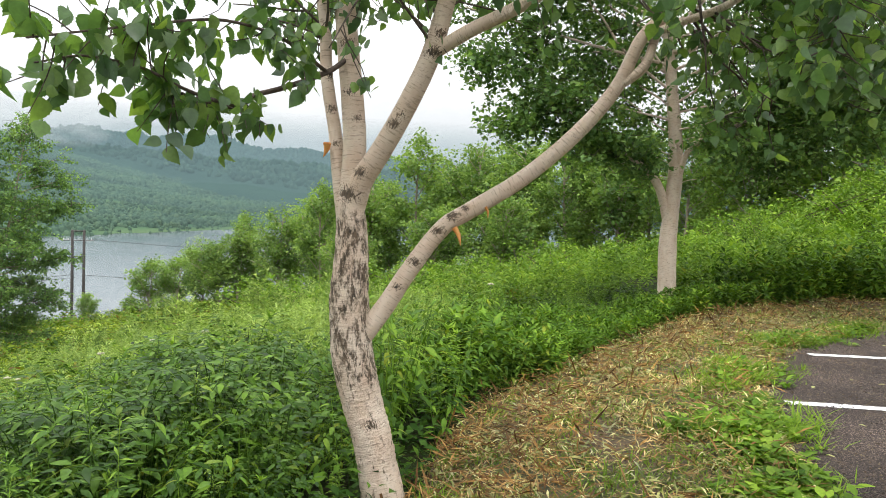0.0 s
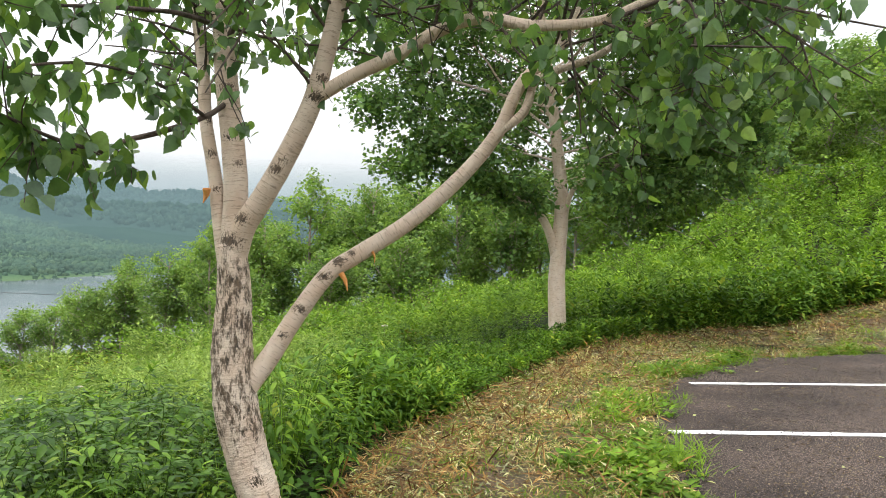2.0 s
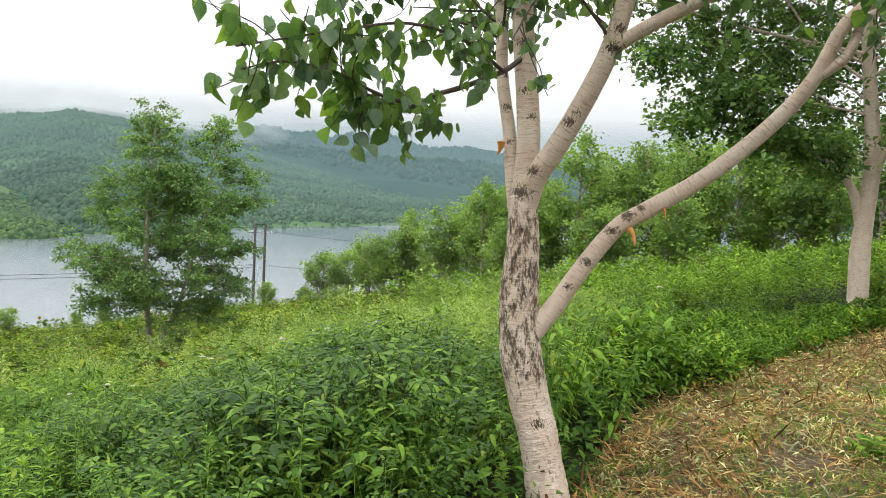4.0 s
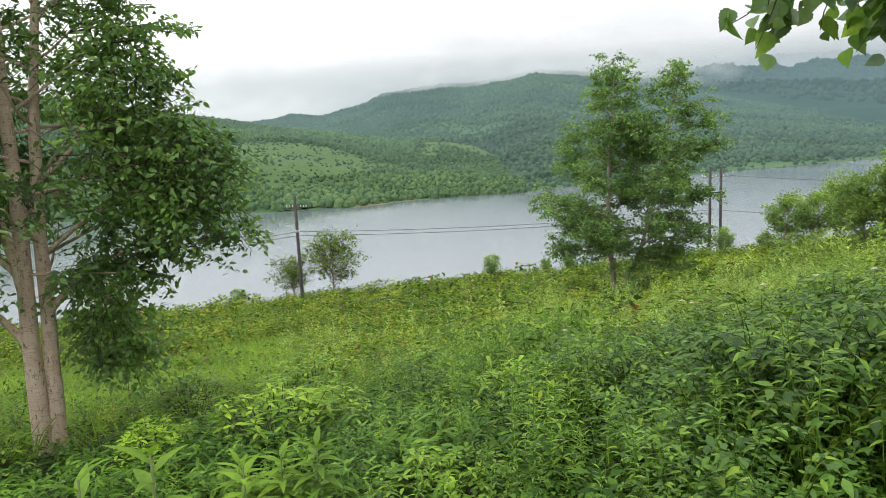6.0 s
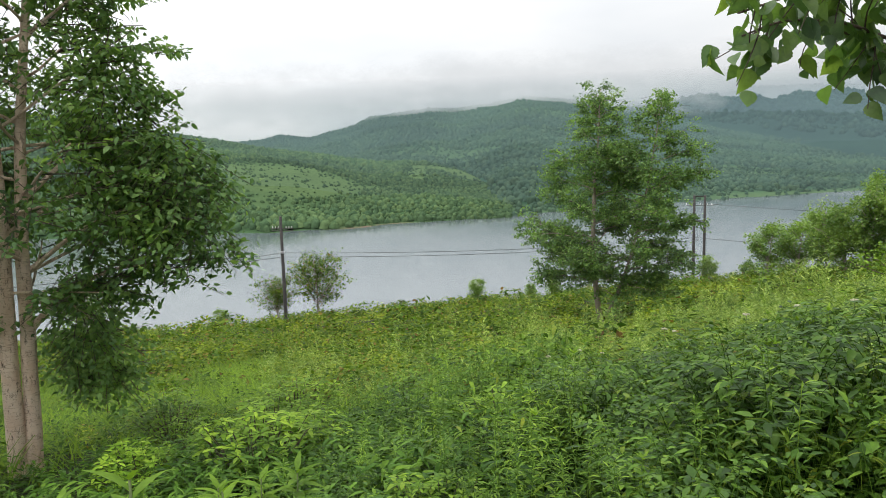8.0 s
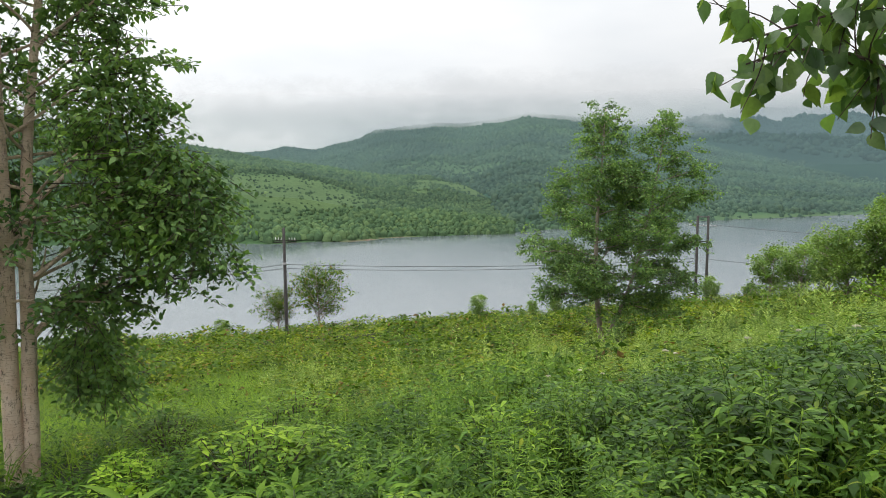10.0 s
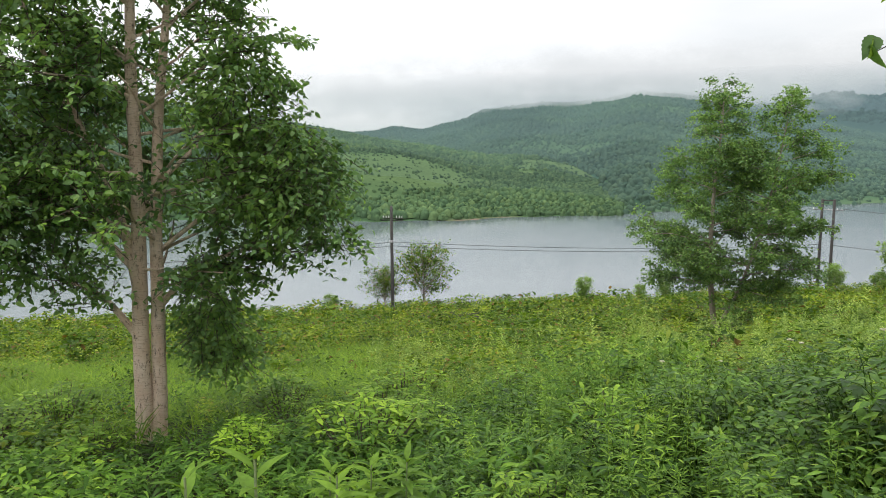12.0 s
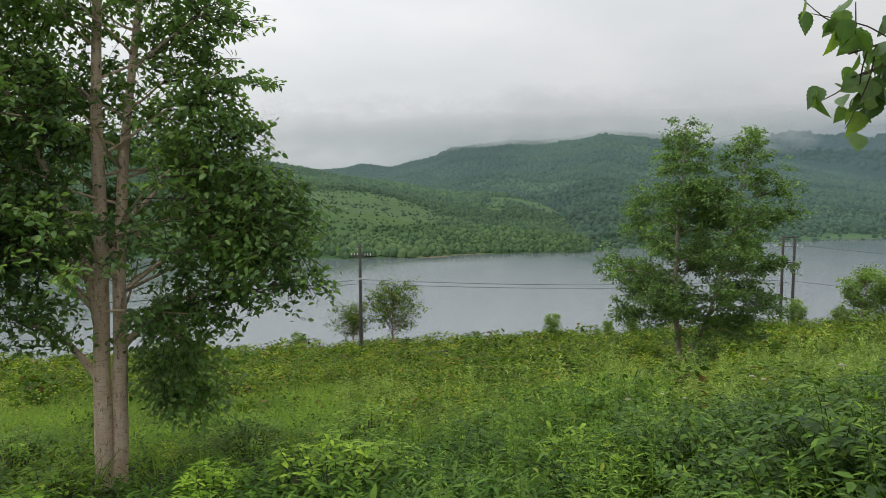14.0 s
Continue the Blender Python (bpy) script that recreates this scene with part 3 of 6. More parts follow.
def bay_line(name, a, b, width=0.11):
    a, b = np.array(a, float), np.array(b, float)
    d = (b - a) / np.linalg.norm(b - a)
    n = np.array([-d[1], d[0]]) * width / 2
    u = np.linspace(0, 1, 60)
    rg = np.random.default_rng(5)
    left = a + (b - a) * u[:, None] + n * (1 + rg.normal(0, 0.07, 60))[:, None]
    right = a + (b - a) * u[:, None] - n * (1 + rg.normal(0, 0.07, 60))[:, None]
    v = np.vstack([np.c_[left, np.full(60, 0.036)], np.c_[right, np.full(60, 0.036)]])
    k = np.arange(59)
    return tagged(part(name, mesh_of(name, v, np.c_[60 + k, 61 + k, k + 1, k], asphalt_material("road_paint", True))), "worn white painted parking bay line", "road marking", "parking bay lines", "structure")


bay_line("bay_line", (2.8, 5.93), (9.0, 5.5))
bay_line("bay_line", (3.95, 7.95), (10.5, 7.85))

# ---- hills beyond the lake ----
SHORE_YAW = (-40, -5, 11.7, 17, 23.7, 26, 39, 50, 58, 64, 80, 110)
SHORE_D = (900, 700, 640, 576, 516, 497, 409, 381, 375, 391, 430, 520)


def crown_shape(rg, sides=5):
    """A rounded tree crown of unit radius, lumpy, open below."""
    v = []
    for rise, reach in ((-0.1, 0.95), (0.6, 0.8)):
        a = np.arange(sides) * 2 * np.pi / sides + rg.uniform(0, 1)
        r = reach * rg.uniform(0.8, 1.2, sides)
        v += list(zip(r * np.cos(a), r * np.sin(a), rise + rg.uniform(-0.15, 0.15, sides)))
    v.append((rg.normal(0, 0.15), rg.normal(0, 0.15), 1.1))
    i = np.arange(sides)
    j = (i + 1) % sides
    f = [np.c_[i, j, sides + j], np.c_[i, sides + j, sides + i], np.c_[sides + i, sides + j, np.full(sides, 2 * sides)]]
    return np.array(v), np.vstack(f)


CROWNS = [crown_shape(np.random.default_rng(900 + k)) for k in range(8)]


def waves(x, y, scale, seed):
    """Smooth noise about 0 made of a few sines."""
    rg = np.random.default_rng(seed)
    out = np.zeros_like(x)
    for k in range(9):
        a, f = rg.uniform(0, 2 * np.pi), rg.uniform(0.6, 2.2) / scale
        out += np.sin((x * np.cos(a) + y * np.sin(a)) * f * 2 * np.pi + rg.uniform(0, 7)) / (1 + f * scale)
    return out / 2.4


def hill(name, yaws, dists, ridge_yaw, ridge_deg, top, cell, tall, mat, crown_mat, seed, openness, label, foot=None, power=0.8, bare=None, hidden=None, spur=1.0):
    """A hill that rises from its foot to a ridge of the given heights in degrees, and the wood on it, crown by crown."""

    def lie(x, y):
        yaw, d = np.degrees(np.arctan2(-x, y)), np.hypot(x, y)
        shore = np.interp(yaw, SHORE_YAW, SHORE_D) if foot is None else np.interp(yaw, *foot)
        shore = shore + 6 * waves(x, y, 60, seed + 9)
        ridge = 1.6 + top * np.tan(np.radians(np.interp(yaw, ridge_yaw, ridge_deg)))
        u = np.clip((d - shore) / (top - shore), -1, 1.6)
        rise = np.where(u < 0, u * 0.6, np.where(u < 1, np.abs(u) ** power, 1 - (u - 1) * 0.8))
        spurs = spur * (waves(x, y, 330, seed) * 0.1 + waves(x, y, 140, seed + 5) * 0.055) * np.clip(u, 0, 1) * (1 - np.clip(u, 0, 1)) * 4
        return yaw, u, ridge, LAKE_Z - 0.5 + np.maximum(ridge - LAKE_Z, 0.0) * (rise + spurs)

    x, y, f = polar_sheet(yaws, dists)
    yaw, u, ridge, z = lie(x, y)
    op = openness(yaw, u, x, y)
    earth = 0 * u if bare is None else bare(yaw, u, x, y)
    op = np.maximum(op, earth)
    tagged(part(name, mesh_of(name, np.c_[x.ravel(), y.ravel(), z.ravel()], f, mat, True, [("open", op.ravel()), ("bare", earth.ravel())])), label, "hill", kind="structure")
    rg = np.random.default_rng(seed + 3)
    # a jittered grid of trees over the slope that faces the lake
    lim = dists[-1]
    gx, gy = np.meshgrid(np.arange(-lim, lim * 0.4, cell), np.arange(0, lim, cell))
    tx, ty = (gx + rg.uniform(0, cell, gx.shape)).ravel(), (gy + rg.uniform(0, cell, gy.shape)).ravel()
    yaw, u, ridge, z = lie(tx, ty)
    op = openness(yaw, u, tx, ty)
    if bare is not None:
        op = np.maximum(op, bare(yaw, u, tx, ty))
    grow = (yaw > yaws[0]) & (yaw < yaws[-1]) & (u > 0.012) & (u < 1.04) & (ridge > LAKE_Z + 6) & (rg.uniform(0, 1, tx.shape) > op * (0.84 + 0.16 * waves(tx, ty, 40, seed + 8)))
    if hidden is not None:
        grow &= ~hidden(yaw, np.degrees(np.arctan2(z - 1.6, np.hypot(tx, ty))))
    tx, ty, z, op, u = tx[grow], ty[grow], z[grow], op[grow], u[grow]
    size = tall * rg.uniform(0.65, 1.25, len(tx)) * (1 - 0.6 * op) * (0.85 + 0.3 * waves(tx, ty, 90, seed + 6))
    pick, pieces = rg.integers(0, len(CROWNS), len(tx)), []
    for k, (v, f) in enumerate(CROWNS):
        m = pick == k
        turn = spin(m.sum(), 0.08, rg) * np.stack([np.ones(m.sum()), np.ones(m.sum()), rg.uniform(0.8, 1.5, m.sum())], -1)[:, None, :]
        pieces.append(stamp(v, f, np.c_[tx[m], ty[m], z[m] + size[m] * 0.05], turn, size[m]))
    tagged(part("far_wood", mesh_of("far_wood", *join(pieces), crown_mat)), "wood of rounded green crowns on the far shore", "wood", kind="stuff")


def front_open(yaw, u, x, y):
    n = waves(x, y, 150, 31) + 0.35 * waves(x, y, 28, 32)
    left = step(1 - ((yaw - 57.0) / 7.5) ** 2 - ((u - 0.36) / 0.28) ** 2 + 0.8 * n, -0.3, 0.8) * 0.95
    crest = step(1 - ((yaw - 41.5) / 4.6) ** 2 - ((u - 0.88) / 0.17) ** 2 + 0.4 * n, -0.1, 0.4)
    dip = step(1 - ((yaw - 46.2) / 1.6) ** 2 - ((u - 0.75) / 0.2) ** 2 + 0.7 * n, -0.1, 0.5)
    return np.clip(left + crest + dip, 0, 1)


def front_bare(yaw, u, x, y):
    """Reddish earth where the bank has slipped at the water's edge."""
    lift = 0.008 + 0.035 * np.maximum(waves(x, y, 20, 35), 0) * step(yaw, 48.6, 49.4) * step(yaw, 51.6, 50.6)
    return step(u, lift + 0.006, lift - 0.004) * step(yaw, 45, 48) * step(yaw, 54, 51.5)


def main_open(yaw, u, x, y):
    n = waves(x, y, 170, 77)
    return np.clip(step(n, 0.12, 0.45) * 0.55 * step(u, 1.0, 0.8) + step(u, 0.1, 0.03) * step(yaw, 30, 22) * 0.9, 0, 1)


FRONT_RIDGE_YAW = (31, 35, 37.5, 41.2, 45.8, 49.7, 54, 58, 61, 66, 75, 90, 112)
FRONT_RIDGE_DEG = (-6.2, -4.7, -3.35, -2.25, -1.25, -1.15, -0.4, 0.2, 0.8, 1.7, 3.3, 4.2, 4.5)
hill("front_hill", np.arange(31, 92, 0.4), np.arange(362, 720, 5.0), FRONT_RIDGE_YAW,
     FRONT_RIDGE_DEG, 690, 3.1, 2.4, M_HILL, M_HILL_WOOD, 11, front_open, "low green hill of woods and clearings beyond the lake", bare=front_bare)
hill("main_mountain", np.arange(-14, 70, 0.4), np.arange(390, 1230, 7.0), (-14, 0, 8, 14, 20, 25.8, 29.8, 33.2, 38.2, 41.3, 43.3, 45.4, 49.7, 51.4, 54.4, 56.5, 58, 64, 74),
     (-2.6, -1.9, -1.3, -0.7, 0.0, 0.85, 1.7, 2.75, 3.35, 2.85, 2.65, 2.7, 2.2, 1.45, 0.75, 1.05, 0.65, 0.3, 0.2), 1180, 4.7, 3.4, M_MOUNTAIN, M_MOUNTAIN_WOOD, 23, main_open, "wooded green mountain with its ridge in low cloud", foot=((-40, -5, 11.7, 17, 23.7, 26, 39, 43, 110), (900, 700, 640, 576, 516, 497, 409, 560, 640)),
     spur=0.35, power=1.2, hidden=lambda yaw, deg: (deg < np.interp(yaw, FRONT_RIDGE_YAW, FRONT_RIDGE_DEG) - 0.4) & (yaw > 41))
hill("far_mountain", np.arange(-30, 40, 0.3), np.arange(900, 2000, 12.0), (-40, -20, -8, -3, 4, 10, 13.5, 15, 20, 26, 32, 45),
     (1.0, 1.6, 1.5, 1.8, 2.2, 2.7, 2.6, 3.1, 3.3, 3.4, 3.0, 1.5), 1900, 11, 5.5, M_FAR_MOUNTAIN, M_FAR_WOOD, 41, lambda yaw, u, x, y: 0 * u, "wooded mountain tinted with painted bluish haze, top lost in cloud", foot=((-180, 180), (880, 880)), hidden=lambda yaw, deg: deg < np.interp(yaw, (-14, 8, 20, 30, 40), (-2.0, -1.0, 0.3, 2.0, 3.4)))


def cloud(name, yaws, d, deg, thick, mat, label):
    """Curtain of cloud, also painted haze: thickness by height in degrees, fading at both ends."""
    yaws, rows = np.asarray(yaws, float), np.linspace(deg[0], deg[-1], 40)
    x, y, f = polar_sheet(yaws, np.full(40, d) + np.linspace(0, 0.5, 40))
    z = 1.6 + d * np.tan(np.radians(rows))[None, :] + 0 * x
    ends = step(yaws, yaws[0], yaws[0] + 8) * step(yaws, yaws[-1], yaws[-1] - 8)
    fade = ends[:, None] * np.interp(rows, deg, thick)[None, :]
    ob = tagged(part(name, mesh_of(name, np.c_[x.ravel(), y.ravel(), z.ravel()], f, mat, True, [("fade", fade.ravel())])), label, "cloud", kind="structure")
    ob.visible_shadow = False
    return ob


cloud("backdrop", np.arange(-60, 52, 1.0), 1600, (0.7, 1.3, 2.0, 2.8, 4.2, 7.0), (0.0, 0.15, 0.8, 1.0, 0.7, 0.0), mist_material("low_cloud", 0.8, 110, (0.88, 0.92, 0.95), 0.8), "low white cloud hiding the mountain top")
cloud("backdrop", np.arange(22, 68, 1.0), 1140, (1.5, 2.2, 2.8, 3.4, 4.2, 6.5), (0.0, 0.22, 0.58, 0.75, 0.5, 0.0), mist_material("ridge_cloud", 1.1, 48), "thin cloud drifting over the ridge")
# distance haze imitated by thin glowing sheets between the hills
M_HAZE_SHEET = mist_material("valley_haze_sheet", 0.02, 200, (0.25, 0.37, 0.4), 1.0)
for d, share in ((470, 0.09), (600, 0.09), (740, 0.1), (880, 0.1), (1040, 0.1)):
    cloud("backdrop", np.arange(-30, 110, 2.0), d, (-7.0, -3.0, 1.0, 3.0, 5.0), (0.3 * share, 0.8 * share, share, 0.8 * share, 0.0), M_HAZE_SHEET, "translucent sheet imitating faint bluish haze over the lake valley")
# the same painted haze, thicker, before the far mountain
cloud("backdrop", np.arange(-60, 60, 2.0), 1330, (-6.0, -3.0, 1.0, 3.0, 5.0), (0.2, 0.28, 0.36, 0.3, 0.0), mist_material("mountain_haze_sheet", 0.02, 200, (0.26, 0.37, 0.42), 1.0), "translucent sheet imitating bluish haze in front of the far mountain")

# ---- birch beside the verge ----
TRUNK = [(-0.2, 3.68, -0.25), (-0.24, 3.7, 0.02), (-0.28, 3.72, 0.2), (-0.32, 3.73, 0.36), (-0.37, 3.75, 0.5), (-0.43, 3.76, 0.74), (-0.46, 3.78, 1.02), (-0.46, 3.79, 1.3), (-0.48, 3.8, 1.52)]
STEM_A = [(-0.48, 3.8, 1.45), (-0.47, 3.83, 1.76), (-0.49, 3.86, 1.99), (-0.53, 3.9, 2.27), (-0.56, 3.93, 2.52), (-0.59, 3.97, 2.87), (-0.65, 4.02, 3.5), (-0.7, 4.1, 4.6)]
STEM_A2 = [(-0.5, 3.82, 1.36), (-0.55, 3.86, 1.65), (-0.58, 3.9, 1.85), (-0.64, 3.95, 2.13), (-0.67, 4.0, 2.42), (-0.72, 4.05, 2.7), (-0.85, 4.15, 3.6)]
STEM_B = [(-0.47, 3.8, 1.46), (-0.42, 3.77, 1.62), (-0.34, 3.74, 1.75), (-0.24, 3.71, 1.93), (-0.12, 3.68, 2.19), (-0.06, 3.66, 2.4), (0.0, 3.63, 2.69), (0.07, 3.62, 3.2), (0.15, 3.6, 4.0)]
LIMB_B2 = [(-0.08, 3.66, 2.25), (0.08, 3.58, 2.34), (0.29, 3.51, 2.44), (0.48, 3.44, 2.55), (0.65, 3.37, 2.59), (0.86, 3.29, 2.55), (1.14, 3.21, 2.57), (1.38, 3.13, 2.67), (1.8, 3.0, 2.75)]
LIMB_C = [(-0.4, 3.76, 0.82), (-0.28, 3.78, 0.99), (-0.16, 3.79, 1.19), (-0.01, 3.8, 1.4), (0.13, 3.8, 1.5), (0.38, 3.8, 1.67), (0.63, 3.8, 1.9), (0.82, 3.81, 2.14), (0.94, 3.82, 2.4), (1.12, 3.83, 2.58), (1.21, 3.84, 2.76), (1.32, 3.87, 3.3)]
LIMB_C2 = [(0.8, 3.8, 2.13), (0.95, 3.81, 2.25), (1.01, 3.84, 2.41), (1.09, 3.87, 2.52), (1.2, 3.9, 2.8)]
LIMB_C3 = [(0.93, 3.82, 2.39), (1.1, 3.76, 2.46), (1.28, 3.69, 2.53), (1.43, 3.63, 2.63), (1.57, 3.56, 2.73), (1.84, 3.49, 2.91), (2.2, 3.4, 3.1)]
LIMB_D = [(-0.53, 3.88, 2.23), (-0.6, 3.69, 2.13), (-0.76, 3.53, 2.03), (-0.86, 3.37, 1.97), (-0.9, 3.2, 1.9), (-0.95, 3.03, 1.89), (-1.02, 2.87, 1.91), (-1.08, 2.7, 1.94)]
LIMB_D2 = [(-0.9, 3.2, 1.9), (-0.93, 2.9, 1.9), (-0.98, 2.75, 1.92), (-1.06, 2.62, 1.96), (-1.19, 2.48, 1.97), (-1.27, 2.33, 1.92)]
LIMB_D3 = [(-0.56, 3.92, 2.6), (-0.68, 3.5, 2.55), (-0.85, 3.1, 2.45), (-1.0, 2.75, 2.35), (-1.1, 2.45, 2.28)]
LIMB_E = [(-0.56, 3.93, 2.52), (-0.4, 3.75, 2.75), (-0.25, 3.5, 2.85), (-0.1, 3.2, 2.85)]


LIMB_D4 = [(-0.6, 3.69, 2.13), (-0.72, 3.3, 2.2), (-0.88, 2.95, 2.2), (-1.05, 2.6, 2.1), (-1.25, 2.25, 1.98)]
LIMB_G = [(1.2, 3.19, 2.58), (1.4, 2.98, 2.62), (1.42, 2.85, 2.4), (1.36, 2.8, 2.1)]


# black collars and scars of the bark: place, reach
KNOTS = [((-0.49, 3.74, 1.55), 0.075), ((-0.43, 3.72, 1.66), 0.05), ((-0.5, 3.8, 1.42), 0.05), ((-0.27, 3.66, 1.9), 0.05), ((-0.23, 3.68, 1.95), 0.035), ((-0.09, 3.63, 2.24), 0.05), ((-0.06, 3.63, 2.33), 0.04),
         ((0.04, 3.76, 1.47), 0.05), ((-0.03, 3.76, 1.39), 0.04), ((0.1, 3.77, 1.51), 0.03), ((-0.14, 3.76, 1.23), 0.045), ((-0.22, 3.75, 1.1), 0.03), ((-0.31, 3.65, 0.42), 0.045), ((-0.43, 3.68, 0.76), 0.04), ((-0.38, 3.68, 0.72), 0.03),
         ((-0.5, 3.82, 2.06), 0.035), ((-0.53, 3.86, 2.3), 0.05), ((-0.46, 3.8, 1.93), 0.03), ((-0.6, 3.88, 1.98), 0.045), ((-0.62, 3.92, 2.16), 0.045), ((-0.57, 3.85, 1.8), 0.03), ((-0.4, 3.69, 1.17), 0.03), ((0.48, 3.4, 2.55), 0.03), ((0.62, 3.78, 1.88), 0.022)]


LIMB_H = [(1.7, 3.53, 2.82), (1.62, 3.3, 2.55), (1.55, 3.18, 2.3), (1.48, 3.12, 2.05)]
LIMB_I = [(1.95, 3.46, 2.97), (1.92, 3.2, 2.75), (1.95, 3.02, 2.5), (1.98, 2.95, 2.3)]


def near_birch():
    rg = np.random.default_rng(21)
    tree = thing("birch_tree", (-0.22, 3.69, -0.1), "pale pink-white birch with forked stems and black knots beside the verge", "tree", "birches on the slope")
    inv = Matrix.Translation((0.22, -3.69, 0.1))

    def put(name, mesh, label=""):
        ob = part(name, mesh, tree, label)
        ob.matrix_parent_inverse = inv
        return ob

    def stuffed(name, mesh):
        tagged(put(name, mesh), kind="stuff")

    put("trunk", limb_mesh("trunk", [(TRUNK, (0.135, 0.11, 0.1, 0.1, 0.102, 0.106, 0.1, 0.082, 0.07))], M_BARK_ROUGH, 28, 14, 0.018, rg, KNOTS), "rough dark-patched bark over pale pink")
    for pts, radii in ((STEM_A, (0.062, 0.058, 0.055, 0.05, 0.03)), (STEM_A2, (0.038, 0.035, 0.032, 0.03, 0.018)), (STEM_B, (0.064, 0.055, 0.05, 0.045, 0.036, 0.018)),
                       (LIMB_B2, (0.034, 0.031, 0.028, 0.022, 0.012)), (LIMB_C, (0.054, 0.047, 0.043, 0.042, 0.039, 0.035, 0.031, 0.024, 0.015)),
                       (LIMB_C2, (0.026, 0.024, 0.021, 0.017, 0.012)), (LIMB_C3, (0.021, 0.018, 0.015, 0.009))):
        put("limb", limb_mesh("limb", [(pts, radii)], M_BARK, 22, 12, 0.007, rg, KNOTS), "smooth pale pink birch limb")
    for pts, radii in ((LIMB_D, (0.014, 0.013, 0.012, 0.01, 0.008, 0.005)), (LIMB_D2, (0.009, 0.007, 0.005, 0.003)), (LIMB_D3, (0.016, 0.01, 0.006, 0.003)), (LIMB_E, (0.016, 0.01, 0.006, 0.003)), (LIMB_D4, (0.01, 0.007, 0.005, 0.003)), (LIMB_G, (0.01, 0.006, 0.003)), (LIMB_H, (0.009, 0.006, 0.003)), (LIMB_I, (0.009, 0.006, 0.003))):
        put("branch", limb_mesh("branch", [(pts, radii)], M_TWIG, 8, 5, 0.05, rg), "thin dark branch")
    tpl = heart_leaf(0.09, 0.068, 15)
    small = heart_leaf(0.072, 0.054)
    low = [np.array(l) for l in (LIMB_D[3:], LIMB_D2, LIMB_D3[1:], LIMB_D4)]
    tw = sprout(low, 84, (0.1, 0.27), rg, 0.9, -0.12, 0.1, 0.2)
    stuffed("twig_mass", limb_mesh("twig_mass", [(l, (0.003, 0.0015)) for l in tw], M_TWIG, 4, 2))
    v, f = leaves_on(tw, 8, tpl, (0.5, 1.02), rg, 0.6, 0.025, hang=True)
    stuffed("foliage", mesh_of("foliage", v, f, M_BIRCH_LEAF))
    high = [np.array(l) for l in (STEM_A[4:], STEM_A2[3:], STEM_B[4:], LIMB_B2[2:], LIMB_C[8:], LIMB_C2[2:], LIMB_C3, LIMB_E)]
    b1 = sprout(high, 135, (0.35, 0.95), rg, 0.9, 0.0, 0.1, 0.15)
    hang = [np.array(LIMB_G[1:]), np.array(LIMB_H), np.array(LIMB_I)]
    b2 = sprout(b1, 540, (0.15, 0.4), rg, 0.9, -0.15, 0.1, 0.2) + sprout(hang, 90, (0.12, 0.28), rg, 0.9, -0.1, 0.1, 0.2)
    stuffed("twig_mass", limb_mesh("twig_mass", [(l, (0.008, 0.003)) for l in b1] + [(l, (0.003, 0.0015)) for l in b2], M_TWIG, 4, 2))
    v, f = leaves_on(b2, 7, small, (0.6, 1.15), rg, 0.6, 0.03, hang=True)
    stuffed("foliage", mesh_of("foliage", v, f, M_BIRCH_LEAF))
    # curls of peeling bark
    for a, b, r in (((0.05, 3.74, 1.41), (0.085, 3.73, 1.325), 0.016), ((-0.61, 3.83, 1.8), (-0.625, 3.83, 1.73), 0.022), ((0.2, 3.76, 1.52), (0.215, 3.76, 1.465), 0.008)):
        v, f, _ = tube([a, tuple((p + q) / 2 + 0.006 for p, q in zip(a, b)), b], (r, r * 0.7, 0.002), 5, 2)
        put("bark_curl", mesh_of("bark_curl", v, f, M_PEEL), "orange curl of peeling bark")
    return tree


near_birch()


